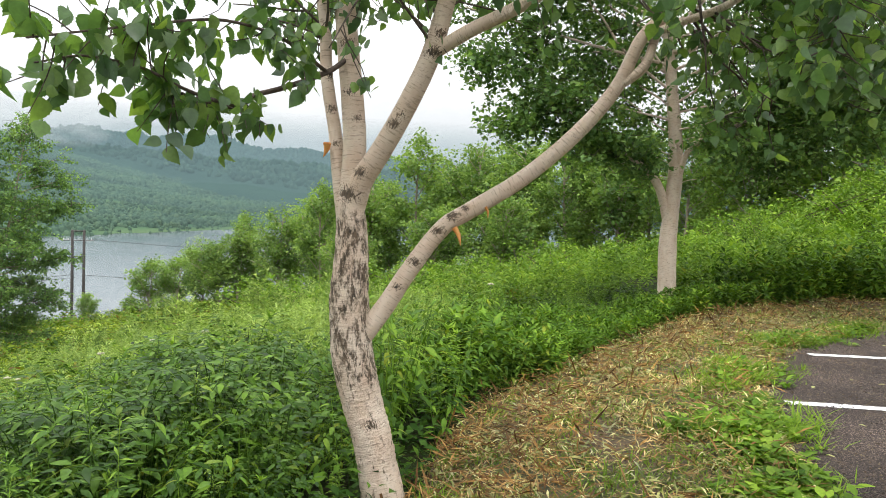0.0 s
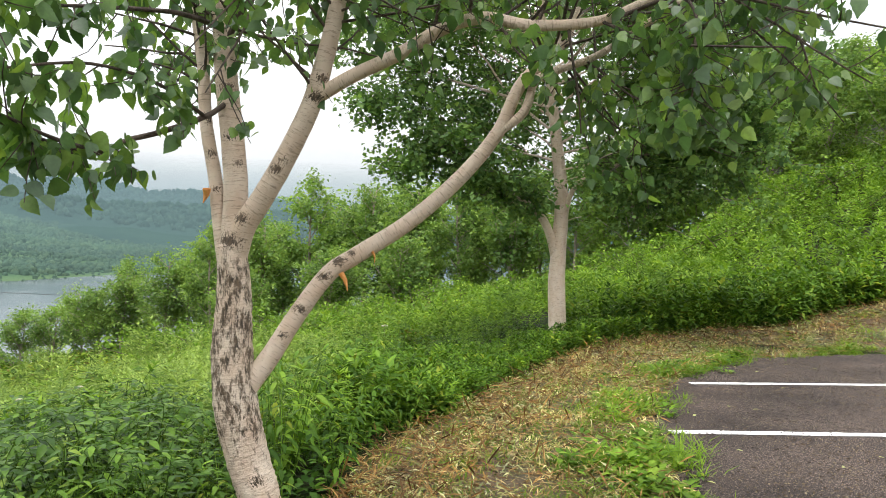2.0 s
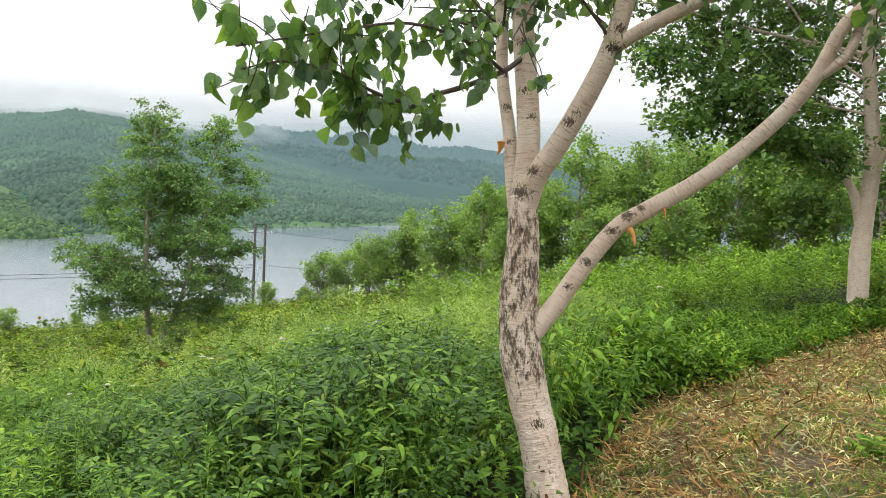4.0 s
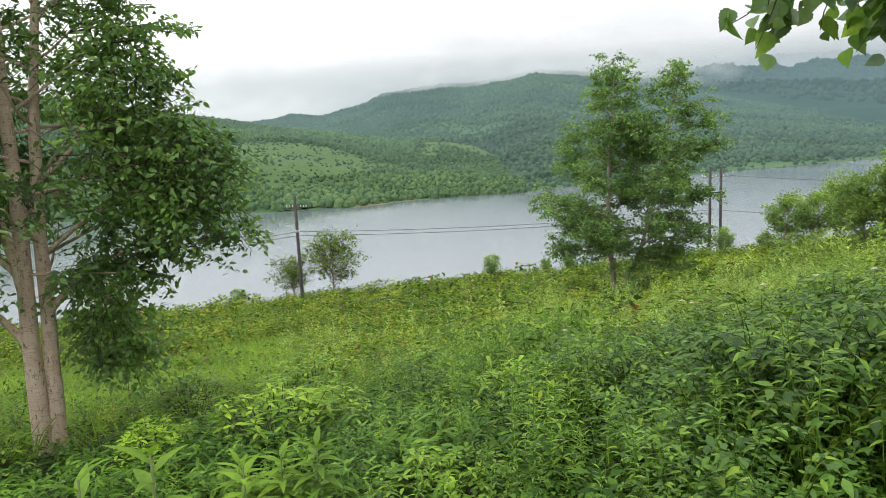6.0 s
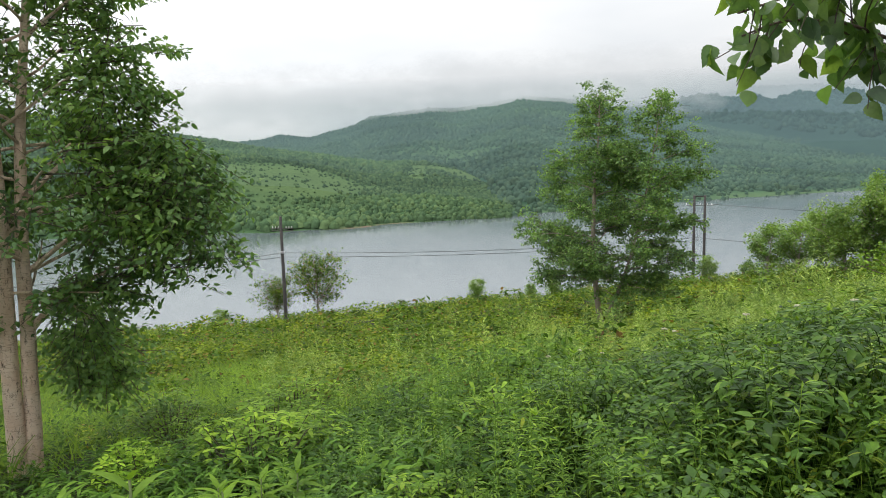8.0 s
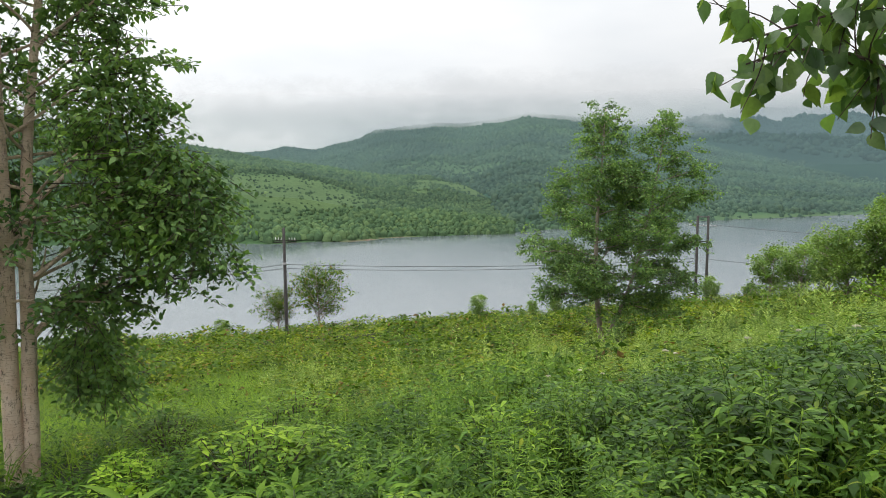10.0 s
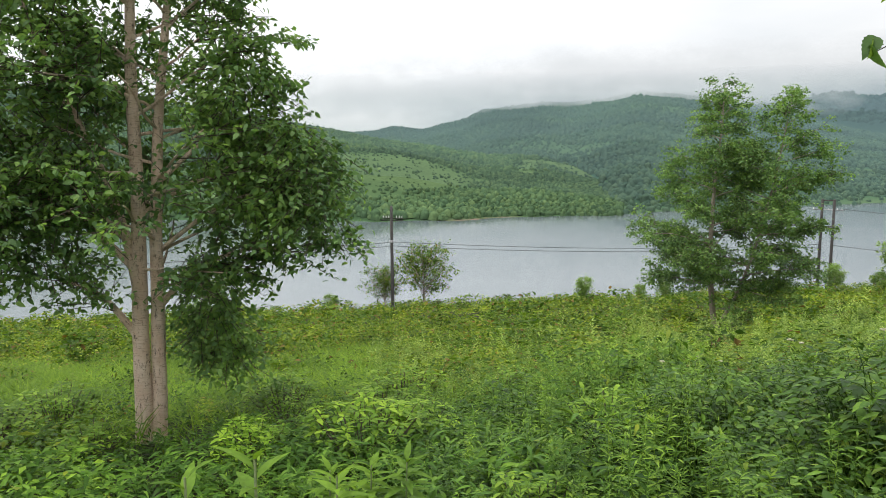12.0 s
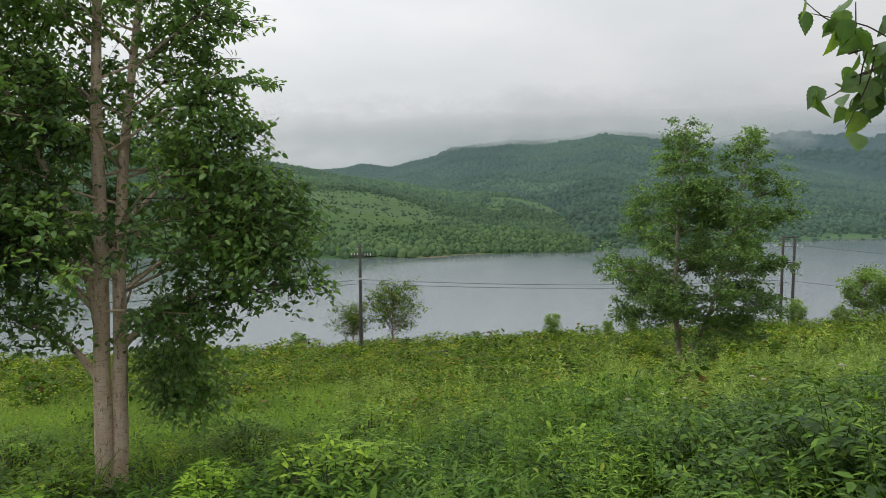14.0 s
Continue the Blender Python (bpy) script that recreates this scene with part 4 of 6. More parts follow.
def grown_tree(name, base, trunks, label, leaf_tpl, leaf_size, n_limbs, n_twigs, each, radius, limb_len, seed, bark, leaf_mat, rise=0.25, start=0.3, second=0.85, inner=0.45, bare=None, extra=(), twig_len=(0.3, 0.7), wide=0.06, flat=0.35, extra_share=14, lobes=(), open_side=None, group="birches on the slope", category="tree", bark_low=None, level=0.5, open_wide=0.14):
    """A tree from its trunks: limbs within a crown's outline, twigs, and leaves. radius(z) is the crown's reach from its axis."""
    rg = np.random.default_rng(seed)
    tree = thing(name, base, label, category, group)
    inv = Matrix.Translation(-Vector(base))

    def put(nm, mesh, lab=""):
        ob = part(nm, mesh, tree, lab)
        ob.matrix_parent_inverse = inv
        return ob

    for k, (pts, radii) in enumerate(trunks):
        put("trunk", limb_mesh("trunk", [(pts, radii)], bark_low or bark, 12, 5, 0.015, rg))
    for pts, radii in extra:
        put("limb", limb_mesh("limb", [(pts, radii)], bark, 8, 4, 0.02, rg))

    lines = [smooth_line(p, 3) for p, _ in trunks]
    limbs = []
    for k in range(n_limbs):
        l = lines[k % len(lines)]
        u = (start + (1 - start) * ((k // len(lines)) + rg.uniform(0, 1)) / math.ceil(n_limbs / len(lines))) * (len(l) - 1)
        i = min(int(u), len(l) - 2)
        p = l[i] + (u - i) * (l[i + 1] - l[i])
        az = k * 2.4 + rg.normal(0, 0.5)
        if bare is not None and math.cos(az - bare) > 0.75 and rg.uniform() < 0.45:
            az += math.pi * rg.choice((0.5, -0.5, 1.0))
        up = rise + 0.5 * max(0.0, (u / (len(l) - 1)) - 0.4) + rg.normal(0, 0.12)
        d = np.array([math.cos(az), math.sin(az), up])
        d /= np.linalg.norm(d)
        ln = radius(p[2] + 0.3 * d[2] * limb_len, az) * rg.uniform(0.7, 1.05) * (1.0 if k % len(lines) == 0 else second)
        line = [p]
        for q in range(5):
            d = d + rg.normal(0, 0.1, 3) + np.array([0, 0, -0.05 if q > 2 else 0.03])
            d /= np.linalg.norm(d)
            line.append(line[-1] + d * ln / 5)
        limbs.append(np.array(line))
    limbs += [smooth_line(p, 3) for p, _ in extra]
    subs = sprout(limbs, n_twigs // 3, (twig_len[1] * 0.8, twig_len[1] * 1.5), rg, 0.75, 0.0, inner, 0.1, flat=flat)
    twigs = sprout(limbs + subs, n_twigs, twig_len, rg, 0.8, -0.12, inner, 0.12, flat=flat)
    if extra:
        twigs += sprout([smooth_line(p, 3) for p, _ in extra], n_twigs // extra_share, twig_len, rg, 0.85, -0.1, 0.35, 0.15, flat=flat)
    for centre, reach, count in lobes:
        # a full leafy mass round a bough's end
        out = rg.normal(0, 1, (count, 3))
        out /= np.linalg.norm(out, axis=1, keepdims=True)
        for d in out:
            p = np.array(centre) + d * np.array(reach) * rg.uniform(0.25, 0.95)
            twigs.append(np.array([p + np.array([d[0], d[1], 0.3 * d[2] - 0.25 * q]) * 0.075 * q for q in range(4)]))
    if open_side is not None:
        # few leaves hang before the stems on the open side
        ax = np.array([math.cos(open_side), math.sin(open_side)])
        kept = []
        for l in twigs:
            mid = l.mean(axis=0)
            rel = [mid[:2] - t[np.argmin(np.abs(t[:, 2] - mid[2])), :2] for t in lines]
            near = any(q @ ax > -0.1 and abs(q[1] * ax[0] - q[0] * ax[1]) < open_wide for q in rel)
            if not near or rg.uniform() < 0.4:
                kept.append(l)
        twigs = kept
        subs = [l for l in subs if not any(abs((l.mean(axis=0)[:2] - t[np.argmin(np.abs(t[:, 2] - l[0, 2])), :2]) @ np.array([-ax[1], ax[0]])) < 2.0 * open_wide for t in lines)]
    for l in limbs[:n_limbs]:
        r = 0.009 + 0.006 * np.linalg.norm(l[-1] - l[0])
        put("limb", limb_mesh("limb", [(l, (r, r * 0.7, 0.006))], bark, 6, 2))
    tagged(put("twig_mass", limb_mesh("twig_mass", [(l, (0.006, 0.003)) for l in subs] + [(l[[0, -1]], (0.004, 0.002)) for l in twigs], M_TWIG, 3, 1)), kind="stuff")
    v, f = leaves_on(twigs, each, leaf_tpl, leaf_size, rg, 0.45, wide * np.array([1.0, 1.0, 0.4]), level=level)
    tagged(put("foliage", mesh_of("foliage", v, f, leaf_mat)), kind="stuff")
    return tree


L_TRUNK1 = [(-6.46, 1.48, -1.1), (-6.45, 1.48, -0.7), (-6.44, 1.48, -0.42), (-6.44, 1.49, 0.14), (-6.44, 1.51, 0.63), (-6.43, 1.53, 1.29), (-6.43, 1.53, 1.93), (-6.42, 1.55, 2.54), (-6.42, 1.6, 3.5), (-6.4, 1.62, 5.2)]
L_TRUNK2 = [(-6.43, 1.57, -1.1), (-6.42, 1.58, -0.77), (-6.41, 1.6, -0.44), (-6.41, 1.61, -0.06), (-6.4, 1.63, 0.4), (-6.4, 1.64, 0.85), (-6.39, 1.67, 1.28), (-6.38, 1.7, 1.72), (-6.36, 1.77, 2.31), (-6.3, 1.9, 3.4), (-6.2, 2.0, 4.8)]
L_LIMB4 = [(-6.45, 1.48, 0.6), (-6.6, 1.2, 0.95), (-6.72, 0.98, 1.1), (-6.78, 0.82, 1.42), (-6.85, 0.6, 1.9)]
L_LIMB3 = [(-6.44, 1.5, 0.35), (-6.46, 1.43, 0.86), (-6.49, 1.3, 1.34), (-6.52, 1.17, 1.72), (-6.54, 1.05, 2.0), (-6.57, 0.85, 2.6), (-6.6, 0.7, 3.4)]
L_LIMB_R = [(-6.4, 1.65, 0.3), (-6.26, 1.82, 0.53), (-6.08, 2.08, 0.7), (-5.9, 2.33, 0.76), (-5.78, 2.47, 0.72)]
L_LOBE = [(-6.39, 1.67, 0.75), (-6.15, 2.0, 1.05), (-5.85, 2.25, 1.2), (-5.6, 2.5, 1.22)]
L_LOBE2 = [(-6.38, 1.7, 1.3), (-6.2, 2.05, 1.65), (-6.05, 2.25, 1.72), (-5.95, 2.4, 1.6)]
L_LOBE3 = [(-6.44, 1.5, 0.8), (-6.55, 1.1, 1.05), (-6.6, 0.7, 1.15), (-6.65, 0.35, 1.0)]
L_STUB = [(-6.45, 1.47, 0.05), (-6.48, 1.35, 0.25), (-6.5, 1.22, 0.42), (-6.52, 1.0, 0.55)]
L_HANG = [(-6.4, 1.66, 0.5), (-6.5, 1.95, 0.45), (-6.55, 2.2, 0.2), (-6.5, 2.35, -0.15)]
L_MASSES = [((-6.24, 2.02, 0.2), (0.16, 0.2, 0.24), 60), ((-6.18, 2.12, -0.1), (0.14, 0.16, 0.18), 35), ((-6.28, 1.92, -0.02), (0.1, 0.12, 0.2), 20), ((-6.2, 2.0, 0.55), (0.24, 0.3, 0.22), 55), ((-6.8, 0.0, 1.2), (0.4, 0.5, 0.4), 90), ((-6.6, 1.0, 3.2), (0.6, 0.6, 0.4), 90), ((-5.5, 2.58, 1.32), (0.3, 0.36, 0.34), 65), ((-5.45, 2.6, 1.0), (0.28, 0.34, 0.2), 40), ((-5.8, 2.2, 1.15), (0.35, 0.45, 0.28), 70), ((-6.6, 0.85, 0.75), (0.4, 0.5, 0.25), 60), ((-6.0, 2.15, 2.2), (0.4, 0.5, 0.35), 60), ((-6.5, 1.2, 1.5), (0.5, 0.6, 0.4), 70), ((-6.7, 0.85, 2.5), (0.5, 0.6, 0.45), 130), ((-6.4, 1.5, 3.1), (0.7, 0.8, 0.4), 130), ((-6.2, 2.0, 3.0), (0.5, 0.5, 0.4), 90), ((-6.75, 0.5, 0.95), (0.35, 0.5, 0.3), 90), ((-6.9, 0.2, 2.0), (0.4, 0.5, 0.5), 130), ((-6.7, 0.5, 1.7), (0.4, 0.5, 0.35), 80), ((-6.75, 1.5, 2.2), (0.4, 0.7, 0.5), 100), ((-6.8, 1.6, 1.3), (0.3, 0.7, 0.4), 70), ((-5.75, 2.15, 2.02), (0.25, 0.3, 0.25), 60), ((-5.6, 2.45, 1.6), (0.25, 0.32, 0.22), 60)]
simple_leaf = oval(0.072, 0.04)
grown_tree("birch_tree", (-6.44, 1.52, -0.85), [(L_TRUNK1, (0.09, 0.072, 0.065, 0.056, 0.046, 0.034, 0.015)), (L_TRUNK2, (0.075, 0.062, 0.058, 0.05, 0.042, 0.03, 0.012))],
           "twin-stemmed pale birch with a dense green crown on the slope", simple_leaf, (0.6, 1.05), 44, 1900, 14, lambda z, az: np.interp(z, (0.0, 0.6, 1.2, 2.2, 5, 6), (0.3, 0.8, 1.22, 0.92, 0.7, 0.3)) * (1.0 + 0.04 * math.cos(az - 1.0)), 1.5, 5, M_BARK_FLECK, M_TREE_LEAF,
           rise=0.3, start=0.43, second=0.95, twig_len=(0.18, 0.36), wide=0.035, extra_share=14, inner=0.36, lobes=L_MASSES, open_side=-0.25, extra=[(L_LIMB3, (0.042, 0.036, 0.03, 0.024, 0.012)), (L_LIMB_R, (0.03, 0.024, 0.018, 0.012, 0.006)), (L_LIMB4, (0.03, 0.026, 0.02, 0.01)), (L_STUB, (0.032, 0.026, 0.02, 0.01)), (L_HANG, (0.016, 0.012, 0.008, 0.004)), (L_LOBE, (0.02, 0.016, 0.012, 0.006)), (L_LOBE2, (0.02, 0.016, 0.012, 0.006)), (L_LOBE3, (0.02, 0.016, 0.012, 0.006))], bark_low=M_BARK_FLECK)

F_TRUNK = [(3.74, 12.39, -0.4), (3.73, 12.39, -0.07), (3.69, 12.4, 0.79), (3.7, 12.4, 1.36), (3.72, 12.39, 2.22), (3.6, 12.43, 3.26), (3.47, 12.47, 4.2), (3.32, 12.51, 5.32), (3.19, 12.54, 7.2)]
F_LEFT = [(3.66, 12.42, 1.25), (3.5, 12.34, 1.7), (3.28, 12.26, 2.0), (2.86, 12.23, 2.3), (2.42, 12.2, 2.6), (1.8, 12.1, 2.95)]
F_RIGHT = [(3.72, 12.38, 1.6), (3.85, 12.22, 2.4), (4.16, 11.99, 2.63), (4.84, 11.6, 2.98), (5.41, 11.21, 3.13), (6.2, 11.0, 3.0)]
F_MASSES = [((0.8, 12.2, 3.7), (0.6, 0.8, 0.5), 60), ((1.05, 12.2, 2.85), (0.55, 0.8, 0.35), 60), ((1.75, 12.2, 3.4), (0.7, 0.9, 0.5), 80), ((2.3, 12.1, 2.6), (0.5, 0.7, 0.25), 40), ((4.8, 11.4, 2.4), (0.6, 0.7, 0.25), 50), ((5.5, 11.0, 2.65), (0.7, 0.7, 0.35), 70), ((6.1, 10.7, 3.6), (0.7, 0.7, 0.5), 70), ((5.1, 11.2, 3.8), (0.8, 0.8, 0.5), 80)]
grown_tree("birch_tree", (3.73, 12.39, -0.1), [(F_TRUNK, (0.165, 0.155, 0.15, 0.13, 0.12, 0.1, 0.08, 0.05, 0.02))], "straight pale birch with a broad dark crown by the verge", chip(0.095, 0.075), (0.75, 1.25),
           50, 3200, 16, lambda z, az: np.interp(z, (2.4, 3.1, 3.7, 5, 8), (0.4, 2.0, 3.4, 3.2, 1.2)), 2.5, 8, M_BARK, M_TREE_LEAF, rise=0.25, start=0.44, bare=-1.86,
           extra=[(F_LEFT, (0.085, 0.07, 0.055, 0.04, 0.02)), (F_RIGHT, (0.055, 0.045, 0.04, 0.03, 0.015))], twig_len=(0.35, 0.8), wide=0.09, bark_low=M_BARK, lobes=F_MASSES, open_side=-1.86, open_wide=0.3)

C_TRUNK1 = [(-13.7, 20.9, -4.9), (-13.73, 20.91, -4.4), (-13.82, 20.85, -3.54), (-13.92, 20.78, -2.08), (-13.89, 20.8, 0.09), (-13.78, 20.87, 1.87), (-13.74, 20.9, 3.2)]
C_TRUNK2 = [(-13.64, 20.96, -4.9), (-13.6, 20.98, -4.2), (-13.31, 21.17, -3.5), (-12.98, 21.37, -2.39), (-12.59, 21.59, -0.59), (-12.3, 21.75, 1.3), (-12.1, 21.85, 2.9)]
c_leaf = chip(0.085, 0.06)
grown_tree("birch_tree", (-13.7, 20.92, -4.65), [(C_TRUNK1, (0.11, 0.1, 0.09, 0.075, 0.05, 0.025, 0.01)), (C_TRUNK2, (0.07, 0.06, 0.055, 0.045, 0.035, 0.02, 0.01))], "lone young birch with two leaders and an airy crown", c_leaf, (0.7, 1.3),
           84, 3300, 19, lambda z, az: np.interp(z, (-3.2, -2.4, -1.5, 0.0, 1.8, 3.3), (2.0, 2.6, 2.55, 1.9, 0.95, 0.2)), 1.5, 12, M_BARK_GREY, M_TREE_LEAF, rise=0.14, start=0.38, second=0.95, inner=0.26, twig_len=(0.22, 0.48), wide=0.08, flat=0.33, level=0.6)


# ---- woods on this shore ----
def wood_tree_kind(seed, height, spread, leaf_len, count, low=0.2, slim=1.0, mat=M_WOOD_LEAF):
    """One tree of the wood at the origin, built once and copied."""
    rg = np.random.default_rng(seed)
    tree = thing("wood_tree", (0, 0, 0), "leafy green birch of the mixed wood", "tree", "trees of the wood")
    lean = rg.normal(0, 0.06, 2)
    trunk = np.array([(lean[0] * z + 0.06 * np.sin(z), lean[1] * z, z) for z in np.linspace(-0.4, height * 0.95, 7)])
    part("trunk", limb_mesh("trunk", [(trunk, (0.11 * slim, 0.09 * slim, 0.06 * slim, 0.02))], M_BARK_GREY, 7, 2, 0.02, rg), tree)

    def limit(p, d):
        u = np.clip(p[2] / height, 0, 1)
        return float(np.interp(u, (0, low, 0.35, 0.7, 1.0), (0.2, 0.75, 1.0, 0.75, 0.2)))

    limbs = sprout([trunk], 40, (spread * 0.8, spread * 1.1), rg, 0.85, 0.35, low, 0.12, 4, limit)
    tagged(part("limb_mass", limb_mesh("limb_mass", [(l[[0, 2, 3]], (0.03, 0.01)) for l in limbs], M_BARK_GREY, 3, 1), tree), kind="stuff")
    tw = sprout(limbs, 400, (spread * 0.18, spread * 0.4), rg, 0.85, 0.1, 0.25, 0.15)
    v, f = leaves_on(tw, max(1, count // 400), chip(leaf_len, leaf_len * 0.75), (0.6, 1.3), rg, 0.3, leaf_len * np.array([1.0, 1.0, 0.5]))
    tagged(part("foliage", mesh_of("foliage", v, f, mat), tree), kind="stuff")
    return tree


def along(yaw, d):
    a = radians(yaw)
    return -math.sin(a) * d, math.cos(a) * d


def settle(ob, x, y, turn, size, sink=0.1, down=0.0):
    ob.matrix_basis = pose(x, y, float(land_z(x, y)) - sink - down, 0, 0, turn) @ Matrix.Scale(size, 4)


kinds = [wood_tree_kind(100, 7.0, 2.6, 0.2, 6000, 0.08), wood_tree_kind(101, 8.0, 2.3, 0.2, 6000, 0.1), wood_tree_kind(102, 5.0, 2.6, 0.19, 5400, 0.06), wood_tree_kind(103, 9.0, 2.8, 0.22, 6600, 0.14), wood_tree_kind(104, 3.8, 2.8, 0.14, 4400, 0.3, 0.7, M_BUSH_LEAF)]
rg = np.random.default_rng(55)
spots = []
# the belt of trees from the lake's end to the far verge: yaw, distance, kind, size
for yaw, d, kind, size in ((21.5, 66, 2, 0.95), (19.6, 63, 2, 0.9), (17.6, 60, 0, 0.8), (16.4, 57, 2, 0.95), (15.2, 56, 0, 0.9), (13.8, 58, 1, 0.85), (12.4, 52, 0, 0.95), (10.8, 55, 3, 0.8), (9.2, 46, 1, 0.9), (7.4, 50, 3, 0.85),
                           (5.6, 44, 0, 1.0), (3.8, 47, 3, 0.8), (2.0, 42, 1, 1.05), (0.2, 46, 0, 1.1), (-1.6, 40, 3, 0.85), (-3.4, 43, 1, 0.9), (-5.2, 38, 0, 1.0), (-7.2, 42, 3, 0.8), (-9.2, 36, 1, 0.85), (-11.0, 40, 0, 0.95),
                           (-13.2, 35, 2, 1.0), (-15.4, 38, 3, 0.7), (-17.6, 33, 1, 0.75), (-20.0, 36, 0, 0.85), (-22.4, 32, 2, 1.0), (-24.6, 35, 3, 0.7), (-26.5, 30, 1, 0.9), (-28.6, 35, 3, 0.7), (-30.4, 31, 0, 0.85),
                           (-32.4, 33, 3, 0.62), (-34.2, 30, 1, 0.62), (-36.4, 33, 3, 0.55), (-38.6, 29, 2, 0.8), (-41.0, 32, 3, 0.6), (-44.0, 30, 0, 0.7), (-48.0, 30, 3, 0.7),
                           (6.6, 34, 2, 0.7), (1.0, 33, 2, 0.75), (-4.3, 30, 2, 0.7), (9.9, 60, 3, 0.9), (4.6, 58, 1, 1.1), (-0.8, 55, 3, 1.0), (-6.2, 52, 1, 1.1), (-10.0, 50, 3, 1.0), (-14.5, 48, 1, 1.0), (-19.0, 46, 3, 0.9), (-23.5, 44, 1, 0.9), (-35.2, 40, 2, 0.7), (-31.0, 40, 3, 0.75), (-39.6, 40, 1, 0.6)):
    x, y = along(yaw, d)
    spots.append((kind, x, y, size, 0.0))
# single small trees at the brow by the poles
for x, y, kind, size in ((-57.9, 37.0, 4, 1.0), (-55.6, 39.6, 4, 1.4), (-45.7, 50.4, 2, 0.5), (-60.0, 32.5, 2, 0.4), (-60.0, 20.8, 2, 0.95), (-33.0, 70.5, 2, 0.55), (-30.5, 73.0, 2, 0.4), (-40.0, 54.0, 2, 0.4), (-44.5, 56.5, 2, 0.35)):
    spots.append((kind, x, y, size, 0.0))
used = set()
for kind, x, y, size, down in spots:
    ob = kinds[kind]
    if kind in used:
        ob = copy_thing(ob, Matrix.Identity(4))
    used.add(kind)
    settle(ob, x, y, rg.uniform(0, 360), size, 0.15, down)


# ---- poles and wires ----
def solid(name, v, f, mat, parent, label=""):
    return part(name, mesh_of(name, v, f, mat), parent, label)


def rod(a, b, r0, r1=None, sides=8):
    v, f, _ = tube([a, b], (r0, r1 or r0), sides, 1)
    return v, f


def pole(base, height, name="utility_pole", label="dark utility pole with a cross-arm and white insulators", arm=True):
    ob = thing(name, base, label, "utility pole", "utility poles of the line")
    solid("shaft", *rod((0, 0, -0.6), (0, 0, height), 0.17, 0.12, 10), M_POLE, ob)
    if arm:
        side = Vector((0.83, 0.56, 0)).normalized()
        for dz in (-0.98, -1.16):
            solid("cross_arm", *rod(tuple(side * -0.95 + Vector((0, 0.12, height + dz))), tuple(side * 0.95 + Vector((0, 0.12, height + dz))), 0.04), M_POLE, ob)
        for u in (-0.85, -0.6, -0.35, 0.35, 0.6, 0.85):
            q = side * u + Vector((0, 0.12, height - 0.94))
            solid("insulator", *rod(tuple(q), tuple(q + Vector((0, 0, 0.16))), 0.04, 0.03), M_PORCELAIN, ob)
        solid("clamp", *rod((0, 0, height - 3.05), (0, 0, height - 2.9), 0.2, 0.2, 10), M_STEEL, ob)
    return ob


POLE_BASE, POLE_H = (-53.75, 35.0, -13.1), 9.2
pole(POLE_BASE, POLE_H)
twin = thing("twin_utility_pole", (-37.5, 77.3, -14.2), "pair of dark poles joined by cross-arms", "utility pole", "utility poles of the line")
TWIN_H = 9.65
for dx, dy in ((-0.5, -0.2), (0.5, 0.22)):
    solid("shaft", *rod((dx, dy, -0.6), (dx, dy, TWIN_H), 0.17, 0.13, 10), M_POLE, twin)
for dz, half in ((-0.05, 0.62), (-2.7, 0.62)):
    solid("cross_arm", *rod((-half, -half * 0.42, TWIN_H + dz), (half, half * 0.42, TWIN_H + dz), 0.06), M_POLE, twin)
solid("cross_arm", *rod((-1.3, -0.5, TWIN_H - 1.0), (1.3, 0.52, TWIN_H - 1.0), 0.05), M_STEEL, twin)
for u in (-1.2, -0.8, 0.1, 0.8, 1.2):
    solid("insulator", *rod((u, u * 0.4 - 0.1, TWIN_H - 0.95), (u, u * 0.4 - 0.1, TWIN_H - 0.8), 0.04, 0.025), M_PORCELAIN, twin)


def wire(a, b, sag, r=0.022, n=24):
    a, b = np.array(a, float), np.array(b, float)
    u = np.linspace(0, 1, n)
    p = a + (b - a) * u[:, None]
    p[:, 2] -= sag * 4 * u * (1 - u)
    ob = part("cable", limb_mesh("cable", [(p, (r, r))], M_CABLE, 5, 1))
    return tagged(ob, "black overhead cable slung between poles", "cable", "overhead cables")


px, py, pz = POLE_BASE
for k, (dz, dt) in enumerate(((-3.0, -3.3), (-3.35, -3.6))):
    wire((px, py, pz + POLE_H + dz), (-37.5, 77.3, -14.2 + TWIN_H + dt - 1.2), 0.5)
    wire((-75.0, -10.0, pz + POLE_H - 3.6 + 0.6 * k), (px, py, pz + POLE_H + dz), 0.9)
wire((-37.0, 77.5, -14.2 + TWIN_H - 4.6), (-8.0, 92.0, -10.0), 0.5)
wire((-36.3, 77.9, -14.2 + TWIN_H - 0.9), (-2.0, 96.0, -7.0), 0.5)

# ---- herbs of the slope ----
def plant(stem, leaves_list):
    return join([stem] + leaves_list)


